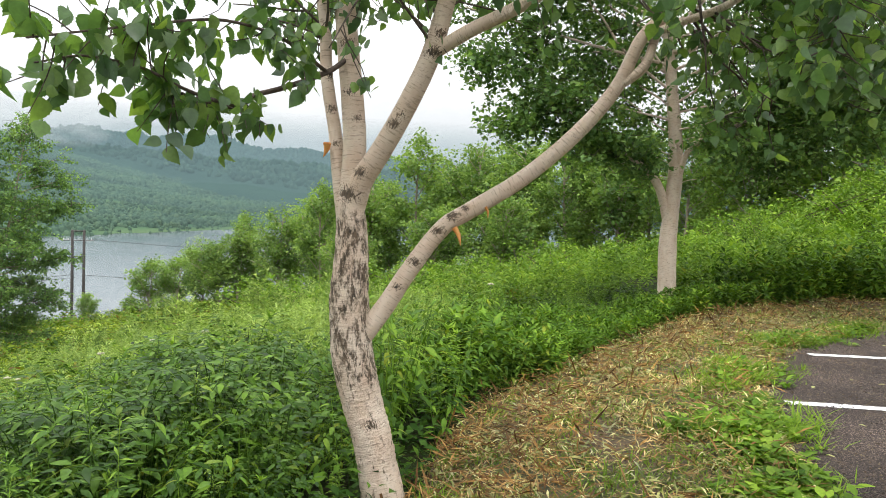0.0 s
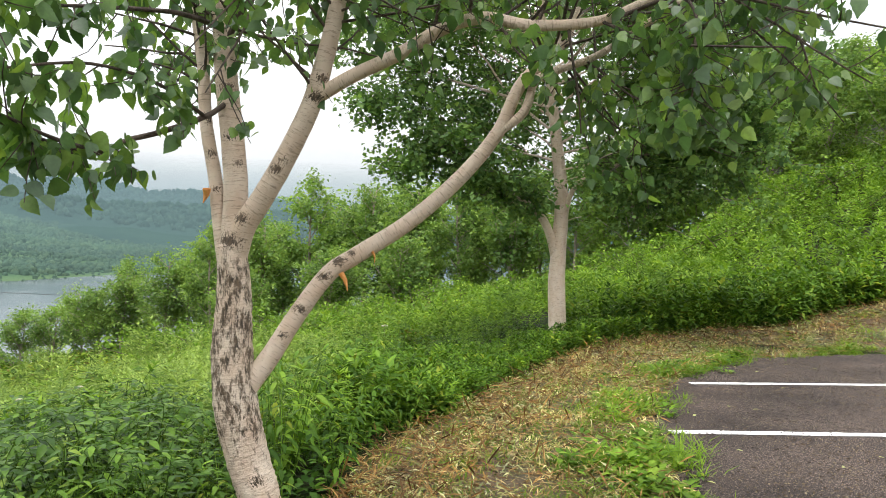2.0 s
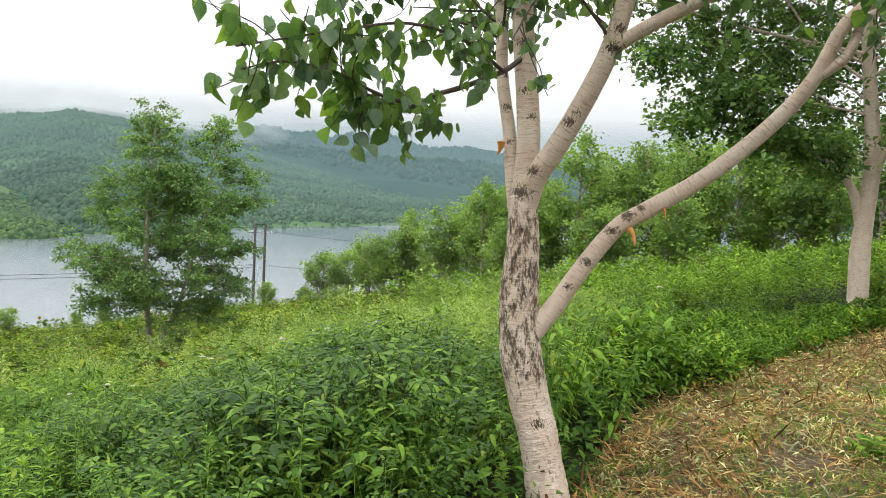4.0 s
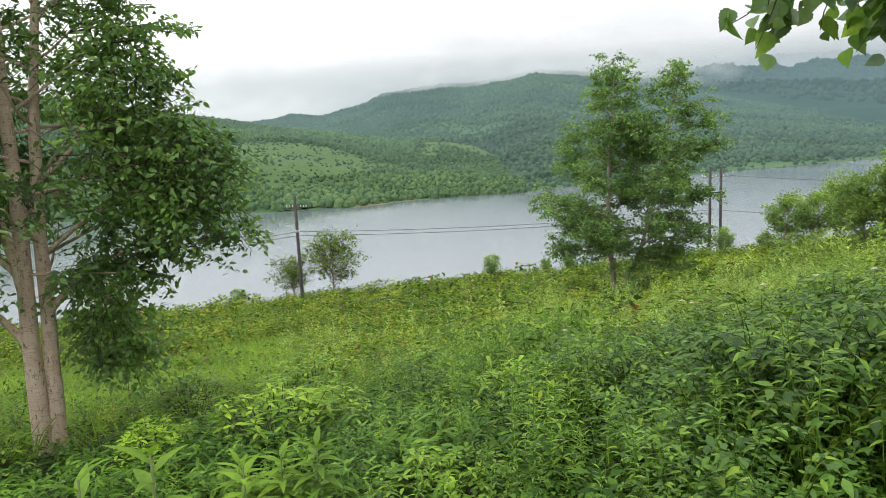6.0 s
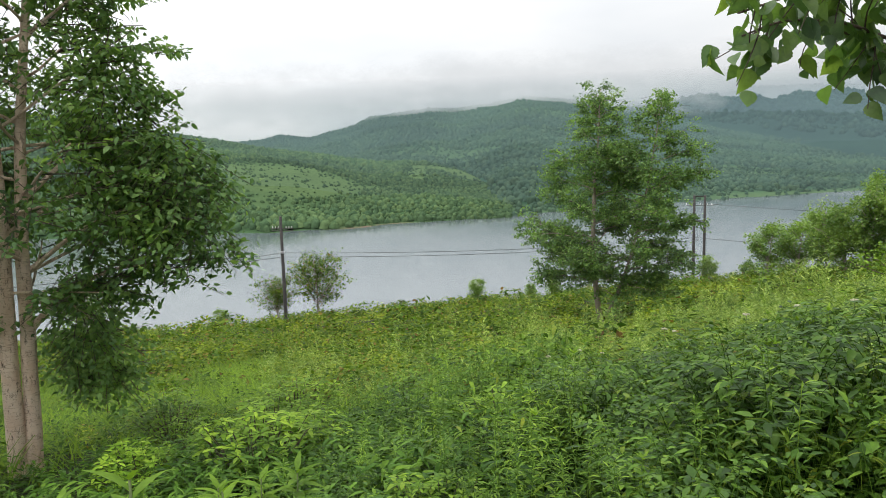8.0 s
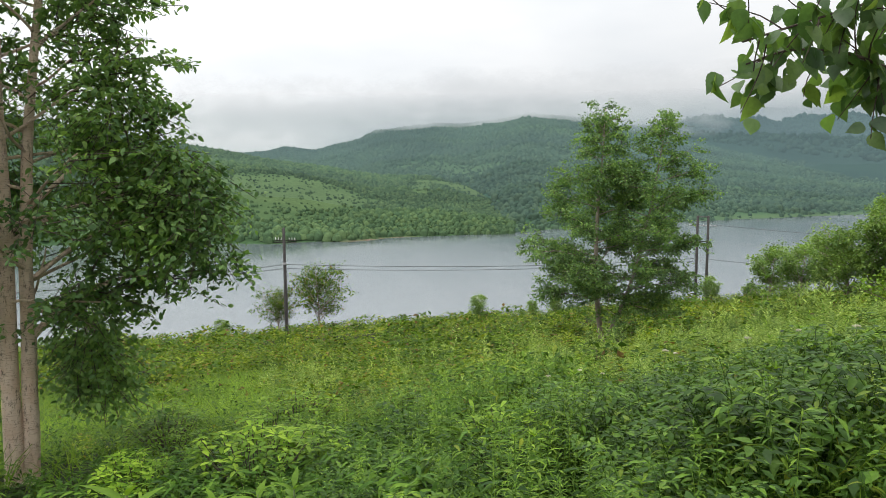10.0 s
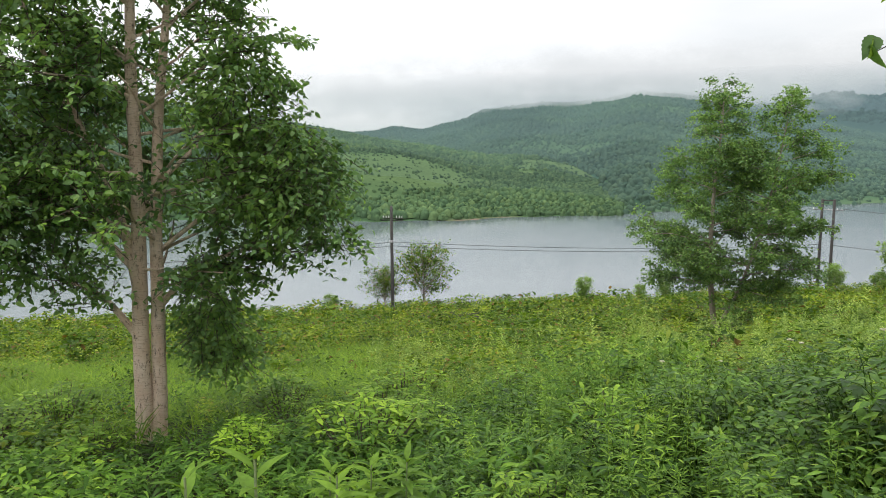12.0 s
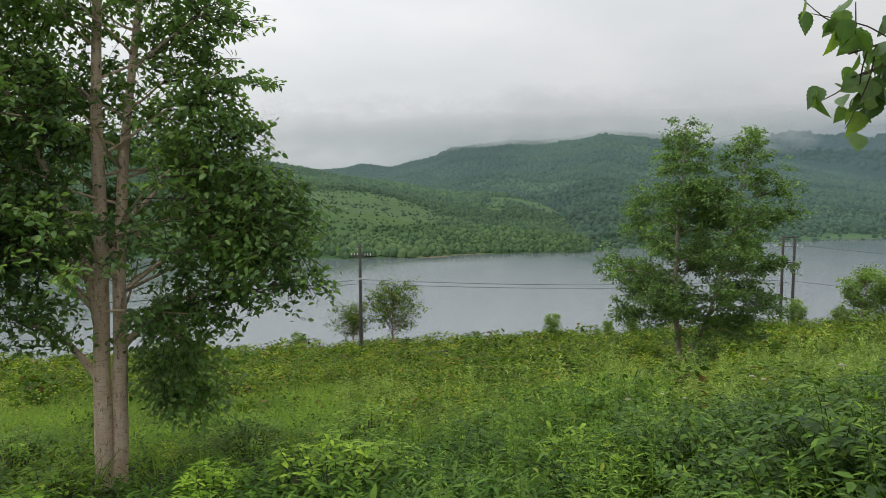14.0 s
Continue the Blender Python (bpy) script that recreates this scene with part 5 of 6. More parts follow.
def herb_broad(rg, h=0.8):
    """Three spreading stems with alternate oval leaves held nearly level."""
    out = []
    tpl = leaf(0.15, 0.054, 3, 0.25, 0.35, 0.36, 0.012)
    for b in range(3):
        az0 = b * 2.1 + rg.normal(0, 0.4)
        lean = rg.uniform(0.1, 0.3)
        for k in range(10):
            u = 0.25 + 0.75 * (k + rg.uniform(0, 0.8)) / 10
            az = k * 2.6 + rg.normal(0, 0.4)
            out_r = rg.uniform(0.0, 0.07)
            p = np.array([[lean * u * math.cos(az0) + out_r * math.cos(az), lean * u * math.sin(az0) + out_r * math.sin(az), h * u]])
            d = np.array([[math.cos(az), math.sin(az), rg.uniform(-0.45, 0.15)]])
            out.append(stamp(*tpl, p, frames(d, np.array([[0.0, 0, 1]]) + rg.normal(0, 0.15, (1, 3))), [rg.uniform(0.65, 1.2) * (1.1 - 0.35 * u)]))
        v, f = rod((0, 0, -0.05), (lean * math.cos(az0), lean * math.sin(az0), h * 0.97), 0.005, 0.002, 3)
        out.append((v, f))
    return join(out)


def herb_arch(rg, h=0.8):
    """Bramble-like stems that arch over, with large toothed leaves in two level ranks."""
    out = []
    tpl = leaf(0.095, 0.046, 2, 0.2, 0.2, 0.42, 0.018)
    for b in range(4):
        az0 = b * 1.6 + rg.normal(0, 0.4)
        reach, top = rg.uniform(0.25, 0.5), h * rg.uniform(0.8, 1.05)
        ts = np.linspace(0, 1, 8)
        line = np.c_[reach * ts**1.3 * math.cos(az0), reach * ts**1.3 * math.sin(az0), top * np.sin(ts * 1.9) / math.sin(1.57)]
        line[0, 2] = -0.05
        v, f, _ = tube(line, (0.004, 0.002), 3, 1)
        out.append((v, f))
        for k in range(13):
            u = 0.3 + 0.7 * k / 12
            p = np.array([np.interp(u, ts, line[:, c]) for c in range(3)])
            az = az0 + (1.1 if k % 2 else -1.1) + rg.normal(0, 0.25)
            d = np.array([[math.cos(az), math.sin(az), rg.uniform(-0.25, 0.22)]])
            out.append(stamp(*tpl, p[None], frames(d, np.array([[0.0, 0, 1]]) + rg.normal(0, 0.16, (1, 3))), [rg.uniform(0.6, 1.25) * (1.15 - 0.4 * u)]))
    return join(out)


def herb_low(rg, h=0.4):
    """A short leafy herb of the undergrowth."""
    tpl = leaf(0.105, 0.052, 1, 0.25, 0.25, 0.42, 0.01)
    n = 14
    az = np.arange(n) * 2.4 + rg.normal(0, 0.3, n)
    u = np.linspace(0.15, 1, n)
    r = rg.uniform(0.0, 0.09, n)
    d = np.c_[np.cos(az), np.sin(az), rg.uniform(-0.3, 0.5, n)]
    p = np.c_[r * np.cos(az), r * np.sin(az), h * u]
    return stamp(*tpl, p, frames(d, np.array([[0, 0, 1.0]]) + rg.normal(0, 0.25, (n, 3))), rg.uniform(0.6, 1.25, n))


def herb_lance(rg, h=0.85):
    """Stem with whorls of long pointed leaves, bright tuft on top."""
    out = []
    tpl = leaf(0.135, 0.036, 2, 0.35, 0.32, 0.4)
    whorls = 8
    for k in range(whorls):
        u = k / (whorls - 1)
        m = 5 if k < whorls - 1 else 6
        for j in range(m):
            az = j * 2 * math.pi / m + k * 0.6 + rg.normal(0, 0.2)
            lift = rg.uniform(-0.1, 0.4) + (1.0 if k == whorls - 1 else 0.25 * u)
            out.append(stamp(*tpl, np.array([[0, 0, h * (0.35 + 0.65 * u)]]), frames(np.array([[math.cos(az), math.sin(az), lift]]), np.array([[0.0, 0, 1]])), [rg.uniform(0.75, 1.15) * (1.05 - 0.3 * u)]))
    return plant(rod((0, 0, -0.05), (0, 0, h * 0.98), 0.004, 0.002, 3), out)


def herb_stalk(rg, h=0.8):
    """A straight stalk set with narrow leaves that grow shorter to its top."""
    n = 44
    az, u = np.arange(n) * 2.4 + rg.normal(0, 0.3, n), np.linspace(0.2, 1, n)
    d = np.c_[np.cos(az), np.sin(az), rg.uniform(-0.25, 0.35, n) + 0.9 * np.maximum(u - 0.7, 0) / 0.3]
    leaves = stamp(*leaf(0.13, 0.026, 1, 0.3, 0.3, 0.4), np.c_[np.zeros((n, 2)), h * u], frames(d, np.array([[0, 0, 1.0]]) + rg.normal(0, 0.2, (n, 3))), rg.uniform(0.75, 1.15, n) * (1.15 - 0.6 * u))
    return plant(rod((0, 0, -0.05), (0, 0, h), 0.004, 0.002, 3), [leaves])


def herb_sasa(rg, h=0.55):
    """Bamboo grass: long blades that fan from thin canes."""
    out = []
    tpl = leaf(0.2, 0.056, 3, 0.2, 0.45, 0.35)
    for k in range(13):
        az = rg.uniform(0, 2 * math.pi)
        z = h * rg.uniform(0.25, 1.0)
        r = rg.uniform(0, 0.12)
        out.append(stamp(*tpl, np.array([[r * math.cos(az), r * math.sin(az), z]]), frames(np.array([[math.cos(az), math.sin(az), rg.uniform(-0.1, 0.8)]]), np.array([[0.0, 0, 1]]) + rg.normal(0, 0.3, (1, 3))), [rg.uniform(0.7, 1.15)]))
    return plant(rod((0, 0, -0.05), (0, 0, h * 0.8), 0.004, 0.002, 3), out)


def herb_mugwort(rg, h=0.95):
    """Feathery pale herb with small narrow leaves up to a thin spike."""
    out = []
    tpl = chip(0.095, 0.026)
    for k in range(78):
        u = rg.uniform(0.2, 1.0)
        az = rg.uniform(0, 2 * math.pi)
        r = rg.uniform(0, 0.14) * (1.1 - u)
        out.append(stamp(*tpl, np.array([[r * math.cos(az), r * math.sin(az), h * u]]), frames(np.array([[math.cos(az), math.sin(az), rg.uniform(0.0, 1.2)]]), np.array([[0.0, 0, 1]])), [rg.uniform(0.7, 1.5) * (1.3 - 0.8 * u)]))
    return plant(rod((0, 0, -0.05), (0, 0, h * 0.93), 0.003, 0.001, 3), out)


def tuft_field(rg, n=100, size=0.09, spread=0.6, h=0.5, clumps=9):
    """A hummocky low shrub: several small leafy domes grown together."""
    tpl = chip(size, size * 0.6)
    az, reach = rg.uniform(0, 2 * np.pi, clumps), np.sqrt(rg.uniform(0, 1, clumps))
    mid = np.c_[spread * reach * np.cos(az), spread * reach * np.sin(az), h * (1 - 0.75 * reach**2)]
    k = rg.integers(0, clumps, n)
    d = rg.normal(0, 1, (n, 3))
    d[:, 2] = np.abs(d[:, 2]) * 1.1 - 0.25
    d /= np.linalg.norm(d, axis=1, keepdims=True)
    p = mid[k] + d * np.array([[0.42 * spread, 0.42 * spread, 0.3 * h]]) * rg.uniform(0.75, 1.1, (n, 1))
    p[:, 2] = np.maximum(p[:, 2], 0.02)
    a = np.c_[rg.normal(0, 1, (n, 2)), rg.normal(-0.25, 0.3, n)] + 0.6 * d
    return stamp(*tpl, p, frames(a, np.array([[0, 0, 0.8]]) + 0.7 * d + rg.normal(0, 0.2, (n, 3))), rg.uniform(0.6, 1.25, n))


def herb_bank(rg, h=0.7):
    """A leafy stem seen from afar, with pointed leaves all round."""
    n = 34
    az, u = np.arange(n) * 2.4 + rg.normal(0, 0.3, n), np.linspace(0.15, 1, n)
    r = 0.16 * (1.05 - u) * rg.uniform(0.2, 1, n)
    d = np.c_[np.cos(az), np.sin(az), rg.uniform(-0.9, 0.7, n) + 0.7 * u]
    return stamp(*chip(0.14, 0.058), np.c_[r * np.cos(az), r * np.sin(az), h * u], frames(d, np.array([[0, 0, 1.0]]) + rg.normal(0, 0.2, (n, 3))), rg.uniform(0.7, 1.2, n))


def grass_tuft(rg, n=14, h=0.35, w=0.012):
    v, f, m = [], [], 0
    out = []
    for k in range(n):
        az, ln = rg.uniform(0, 2 * math.pi), rg.uniform(0.5, 1.0)
        tpl = leaf(h * ln, w, 1, 0.1, 0.45, 0.3)
        out.append(stamp(*tpl, np.array([[rg.normal(0, 0.05), rg.normal(0, 0.05), 0]]), frames(np.array([[math.cos(az) * 0.6, math.sin(az) * 0.6, 1.0]]), np.array([[math.cos(az) * -1, math.sin(az) * -1, 0.6]])), [1.0]))
    return join(out)


def scatter(n, yaw0, yaw1, d0, d1, rng, power=1.0):
    """Places spread evenly over a sector of the slope."""
    yaw = np.radians(rng.uniform(yaw0, yaw1, n))
    d = np.sqrt(rng.uniform(0, 1, n) ** power * (d1**2 - d0**2) + d0**2)
    return -np.sin(yaw) * d, np.cos(yaw) * d


def sow(name, makers, mat, x, y, size, label, category="herbs", lean=0.12, sink=0.03, rng=R):
    """Stuff: many copies of a few plant shapes over the ground."""
    pieces = []
    z = land_z(x, y) - sink
    pick = rng.integers(0, len(makers), len(x))
    for k, (v, f) in enumerate(makers):
        m = pick == k
        if m.any():
            held = np.minimum(size[m], rng.uniform(0.85, 1.05, m.sum()) * herb_ceiling(x[m], y[m]) / v[:, 2].max())
            pieces.append(stamp(v, f, np.c_[x[m], y[m], z[m]], spin(m.sum(), lean, rng), held))
    v, f = join(pieces)
    return tagged(part(name, mesh_of(name, v, f, mat)), label, category, kind="stuff")


rg = np.random.default_rng(9)
BROAD = [herb_broad(rg, h) for h in (0.6, 0.75, 0.9)]
ARCH = [herb_arch(rg, h) for h in (0.6, 0.72, 0.85, 0.95)]
LOW = [herb_low(rg, h) for h in (0.3, 0.4, 0.5, 0.6)]
LANCE = [herb_lance(rg, h) for h in (0.7, 0.85, 1.0)]
STALK = [herb_stalk(rg, h) for h in (0.6, 0.75, 0.9)]
SASA = [herb_sasa(rg, h) for h in (0.45, 0.55, 0.65)]
MUGWORT = [herb_mugwort(rg, h) for h in (0.8, 0.95, 1.1)]
FIELD = [tuft_field(rg, 130, 0.078, 0.46, h) for h in (0.2, 0.3, 0.4, 0.5)]
MID_FIELD = [tuft_field(rg, 90, 0.125, 0.7, h) for h in (0.3, 0.42, 0.55)]
FAR_FIELD = [tuft_field(rg, 60, 0.26, 1.2, h, 7) for h in (0.4, 0.6, 0.8)]
BANK = [herb_bank(rg, h) for h in (0.5, 0.65, 0.8)]
GRASS = [grass_tuft(rg, 9) for _ in range(4)]


def near_herbs(x, y):
    e = smooth_line([(*p, 0) for p in HERB_EDGE[:-2]], 4)[:, :2]
    return np.min(np.hypot(x[:, None] - e[None, :, 0], y[:, None] - e[None, :, 1]), axis=1)


def zone(n, yaw0, yaw1, d0, d1, keep):
    x, y = scatter(n, yaw0, yaw1, d0, d1, rg)
    m = inside(HERB_AREA, x, y) & (np.hypot(x + 0.22, y - 3.69) > 0.16)
    yaw, d = np.degrees(np.arctan2(-x, y)), np.hypot(x, y)
    s = DOWN[0] * x + DOWN[1] * y
    m &= rg.uniform(0, 1, n) < keep(yaw, d, s, x, y)
    return x[m], y[m]


def tall(x, y):
    """Herbs stand high beside the birch and low towards the clearing."""
    yaw = np.degrees(np.arctan2(-x, y))
    return np.interp(yaw, (-50, -24, -12, -8, -4, 3, 10, 34, 46, 56, 90), (0.7, 0.5, 0.42, 0.5, 0.72, 0.95, 1.0, 1.0, 0.8, 0.5, 0.42)) * (0.85 + 0.3 * (waves(x, y, 2.2, 41) > 0)) * np.interp(np.hypot(x, y), (2.0, 3.0, 4.0), (0.4, 0.6, 1.0)) * (0.75 + 0.5 * step(waves(x, y, 1.7, 43), -0.6, 0.6)) * (1 - 0.42 * step(yaw, 19, 28) * step(yaw, 40, 36) * step(np.hypot(x, y), 4, 6))


def herb_ceiling(x, y):
    """How high the growth may stand, by its bearing from the verge."""
    yaw, d = np.degrees(np.arctan2(-x, y)), np.hypot(x, y)
    high = np.interp(yaw, (-50, -24, -12, -8, -4, 3, 10, 20, 29, 32, 35, 40, 45, 51, 58, 90), (0.7, 0.5, 0.36, 0.45, 0.78, 0.95, 1.0, 0.95, 0.8, 0.6, 0.68, 0.72, 0.62, 0.52, 0.42, 0.36))
    return high * (0.85 + 0.3 * waves(x, y, 1.9, 47)) * np.interp(d, (2.0, 3.2), (0.7, 1.0)) + 10.0 * step(d, 13.0, 15.0)


def trunk_view(x, y):
    """The strip of low growth before the lone birch, where its stem is seen to the foot."""
    yaw, d = np.degrees(np.arctan2(-x, y)), np.hypot(x, y)
    return (np.abs(yaw - 32.8) < 1.6) & (d > 16) & (d < 26)


x, y = zone(5600, -45, 80, 1.7, 10, lambda yaw, d, s, x, y: np.clip((0.35 + 0.65 * (waves(x, y, 1.3, 51) > -0.1)) + step(d, 4.5, 3.5), 0, 1) * (1.0 - 0.6 * step(yaw, 48, 58)) * (1 - 0.8 * step(yaw, 12, 17) * step(yaw, 42, 34) * step(d, 6, 4.5) * step(d, 2.2, 2.8)))
sow("undergrowth", LOW, M_LOW_SHADED, x, y, rg.uniform(0.6, 1.1, len(x)) * (0.4 + 0.6 * tall(x, y)), "thick green undergrowth of small herbs on the slope", lean=0.25)
x, y = zone(1500, 12, 48, 1.7, 4.2, lambda yaw, d, s, x, y: 1.0 + 0 * d)
sow("low_leaf_cover", LOW, M_LOW_SHADED, x, y, rg.uniform(0.3, 0.6, len(x)), "low leaves coloured dark like shade, covering soil under the brambles", lean=0.3)
# each kind keeps to its own patches
x, y = zone(2900, -45, 85, 1.9, 12, lambda yaw, d, s, x, y: np.clip(1.0 - 0.75 * step(yaw, 42, 55) - 0.5 * step(d, 6, 11) - 0.85 * step(yaw, 0, 8) * step(yaw, 40, 30) * step(d, 4.5, 6), 0, 1) * (0.25 + 0.75 * (waves(x, y, 1.5, 3) > -0.1)) * (1 - 0.8 * step(yaw, 16, 23) * step(d, 7, 5.5)))
sow("broadleaf_herbs", BROAD, M_BROAD, x, y, rg.uniform(0.65, 1.15, len(x)) * tall(x, y) * np.interp(np.hypot(x, y), (4, 9), (1.0, 1.25)), "waist-high dark green broad-leaved herbs covering the slope")
x, y = zone(6500, 10, 60, 1.8, 8, lambda yaw, d, s, x, y: np.clip(1.0 - 0.9 * step(yaw, 32, 40) - 0.9 * step(d, 5.6, 7.2) - 0.75 * step(yaw, 14, 8), 0, 1) * (0.2 + 0.8 * (waves(x, y, 1.5, 3) < 0.3)) * 0.36)
sow("bramble", ARCH, M_BRAMBLE, x, y, rg.uniform(0.65, 1.15, len(x)) * tall(x, y), "arching brambles with large toothed leaves over dark gaps", lean=0.18)
x, y = zone(3600, 80, 150, 1.7, 9, lambda yaw, d, s, x, y: 0.6 + 0.4 * (waves(x, y, 1.5, 3) > 0))
sow("slope_herbs", LOW, M_BROAD, x, y, rg.uniform(0.6, 1.1, len(x)), "knee-high mixed green herbs along the verge")
x, y = zone(3000, -45, 85, 2.0, 14, lambda yaw, d, s, x, y: (0.16 + 0.6 * (waves(x, y, 1.1, 4) > 0.15)) * (1 - 0.4 * step(yaw, 48, 58)))
sow("lance_leaved_herbs", LANCE, M_BRIGHT, x, y, rg.uniform(0.6, 1.1, len(x)) * tall(x, y) * np.interp(np.hypot(x, y), (4, 9), (1.0, 1.2)), "bright green herbs with whorls of long pointed leaves", lean=0.1)
x, y = zone(2600, 22, 90, 1.7, 6.5, lambda yaw, d, s, x, y: np.clip(step(yaw, 43, 54) * step(d, 6.5, 4.5) + step(d, 2.7, 2.1), 0, 1))
sow("bamboo_grass", SASA, M_SASA, x, y, rg.uniform(0.6, 0.95, len(x)) * (0.3 + 0.6 * tall(x, y)), "knee-high bamboo grass with long dark green blades")
x, y = zone(2600, 16, 72, 1.9, 8, lambda yaw, d, s, x, y: np.clip(0.3 + 0.7 * step(yaw, 26, 36) - 0.5 * step(yaw, 52, 62), 0, 1) * (0.35 + 0.65 * (waves(x, y, 1.2, 5) > -0.1)) * 0.75)
sow("stalk_herbs", STALK, M_STALK, x, y, rg.uniform(0.7, 1.1, len(x)) * (0.35 + 0.65 * tall(x, y)), "upright green stalks set with narrow leaves", lean=0.15)
x, y = zone(6200, -5, 60, 3.0, 15, lambda yaw, d, s, x, y: (0.025 + 0.975 * step(d, 5.5, 8)) * (0.25 + 0.75 * step(yaw, 42, 25)) * step(yaw, -5, 8) * (0.15 + 0.85 * (waves(x, y, 2.2, 6) > -0.1)))
sow("mugwort", MUGWORT, M_MUGWORT, x, y, rg.uniform(0.75, 1.15, len(x)) * (0.25 + 0.75 * tall(x, y)), "pale feathery mugwort in dense stands")
x, y = zone(6500, -48, 4, 11, 32, lambda yaw, d, s, x, y: 0.35 + 0.65 * (waves(x, y, 3.0, 71) > 0))
sow("hillside_herbs", BANK, M_HILLSIDE, x, y, rg.uniform(0.6, 1.2, len(x)) * np.interp(np.hypot(x, y), (11, 13.5, 16), (0.45, 0.6, 1.15)) * (0.8 + 0.4 * waves(x, y, 1.8, 72)), "light green tall herbs on the rising bank below the wood")

x, y = zone(2600, -44, -3, 7, 15, lambda yaw, d, s, x, y: 1.0 + 0 * d)
sow("ground_cover", LOW, M_LOW_SHADED, x, y, rg.uniform(0.35, 0.7, len(x)), "low leaves coloured dark like shade, covering the bank's foot", lean=0.3)
x, y = zone(15000, -44, 0, 6.5, 16, lambda yaw, d, s, x, y: step(near_herbs(x, y), 1.7, 0.3) * 0.75)
sow("edge_herbs", BANK, M_BROAD, x, y, rg.uniform(0.55, 1.1, len(x)), "dense green herbs leaning over the edge of the mown verge", lean=0.25)


def clearing(yaw, d, x, y):
    return step(yaw, 53, 60) * step(d, 6.4, 7.6) * step(d, 25, 18) * step(waves(x, y, 9, 8), -0.75, -0.4)


def field(name, shapes, n, yaw0, yaw1, d0, d1, scale, label, far_label, keep):
    """Shrubs of the slope, yellow-green and, in clumps, darker."""
    x, y = zone(n, yaw0, yaw1, d0, d1, keep)
    swell = waves(x, y, 2.6 * scale, 61) + 0.6 * waves(x, y, 1.1 * scale, 63)
    dark = swell + rg.normal(0, 0.2, len(x)) > 0.34
    size = rg.uniform(0.5, 1.15, len(x)) * np.interp(swell, (-0.6, 0.0, 0.6), (0.55, 0.85, 1.25))
    sow(name, shapes, M_FIELD, x[~dark], y[~dark], size[~dark], label)
    sow("dark_" + name, shapes, M_BUSH_LEAF, x[dark], y[dark], size[dark], far_label)


field("slope_shrubs", FIELD, 2700, 12, 88, 7.0, 17, 1.0, "low yellow-green shrubs spread over the slope", "darker green low shrubs in clumps on the slope", lambda yaw, d, s, x, y: (1.0 - 0.95 * clearing(yaw, d, x, y)) * ~trunk_view(x, y))
field("lower_shrubs", MID_FIELD, 2600, -10, 88, 17, 36, 1.6, "low yellow-green shrubs farther down the slope", "darker green shrubs farther down the slope", lambda yaw, d, s, x, y: (1.0 - 0.95 * clearing(yaw, d, x, y)) * ~trunk_view(x, y))
field("brow_shrubs", FAR_FIELD, 3000, -20, 90, 35, 96, 2.6, "low yellow-green shrubs over the lower slope", "darker green shrubs over the lower slope", lambda yaw, d, s, x, y: (s < 86) * 1.0)
x, y = zone(11500, 44, 92, 6, 28, lambda yaw, d, s, x, y: 0.12 + 0.88 * clearing(yaw, d, x, y))
sow("meadow_grass", GRASS, M_GRASS, x, y, rg.uniform(0.8, 1.6, len(x)), "bright green meadow grass in the clearing", "grass")


# ---- single bushes of the slope ----
def bush_kind(seed, leaf_len, n, mat=M_BUSH_LEAF):
    rb = np.random.default_rng(seed)
    ob = thing("bush", (0, 0, 0), "dense rounded green bush on the open slope", "bush", "bushes of the slope")
    stems = [np.array([(0, 0, -0.1), (rb.normal(0, 0.2), rb.normal(0, 0.2), 0.35), (rb.normal(0, 0.4), rb.normal(0, 0.4), 0.75)]) for _ in range(9)]
    tagged(part("stem_mass", limb_mesh("stem_mass", [(l, (0.016, 0.006)) for l in stems], M_TWIG, 3, 1), ob), kind="stuff")
    tw = sprout(stems, 60, (0.2, 0.5), rb, 0.9, 0.2, 0.3, 0.2)
    v, f = leaves_on(tw, n // 60, chip(leaf_len, leaf_len * 0.6), (0.7, 1.3), rb, 0.2, 0.07)
    tagged(part("foliage", mesh_of("foliage", v, f, mat), ob), kind="stuff")
    return ob


light_bush = bush_kind(203, 0.075, 1320, M_HILLSIDE)
bushes = [bush_kind(200, 0.15, 360), bush_kind(201, 0.17, 360), bush_kind(202, 0.14, 420)]
bx2, by2 = scatter(220, -30, 82, 8.5, 76, rg)
ok = inside(HERB_AREA, bx2, by2) & (DOWN[0] * bx2 + DOWN[1] * by2 < 80) & (np.hypot(bx2 + 13.7, by2 - 20.9) > 1.5) & ~trunk_view(bx2, by2)
ok &= rg.uniform(0, 1, 220) > 0.8 * clearing(np.degrees(np.arctan2(-bx2, by2)), np.hypot(bx2, by2), bx2, by2)
for k, (bx1, by1) in enumerate(zip(bx2[ok], by2[ok])):
    ob = bushes[k % 3] if k < 3 else copy_thing(bushes[k % 3], Matrix.Identity(4))
    far = math.hypot(bx1, by1)
    settle(ob, float(bx1), float(by1), rg.uniform(0, 360), rg.uniform(0.35, 0.8) * (0.8 + far * 0.012), 0.1)

# ---- mown verge: straw, clippings and grass ----
VERGE_AREA = HERB_EDGE[:-1] + ASPHALT_EDGE[::-1]


def verge_spots(n, lo=0.0):
    x, y = -1.6 + 14.6 * rg.uniform(0, 1, n) ** 1.35, -3.0 + 18.5 * rg.uniform(0, 1, n)
    m = inside(VERGE_AREA, x, y)
    return x[m], y[m]


straw_tpl = leaf(0.14, 0.01, 1, 0.1, 0.12, 0.5)
blade_tpl = leaf(0.14, 0.034, 1, 0.5, 0.6, 0.4)


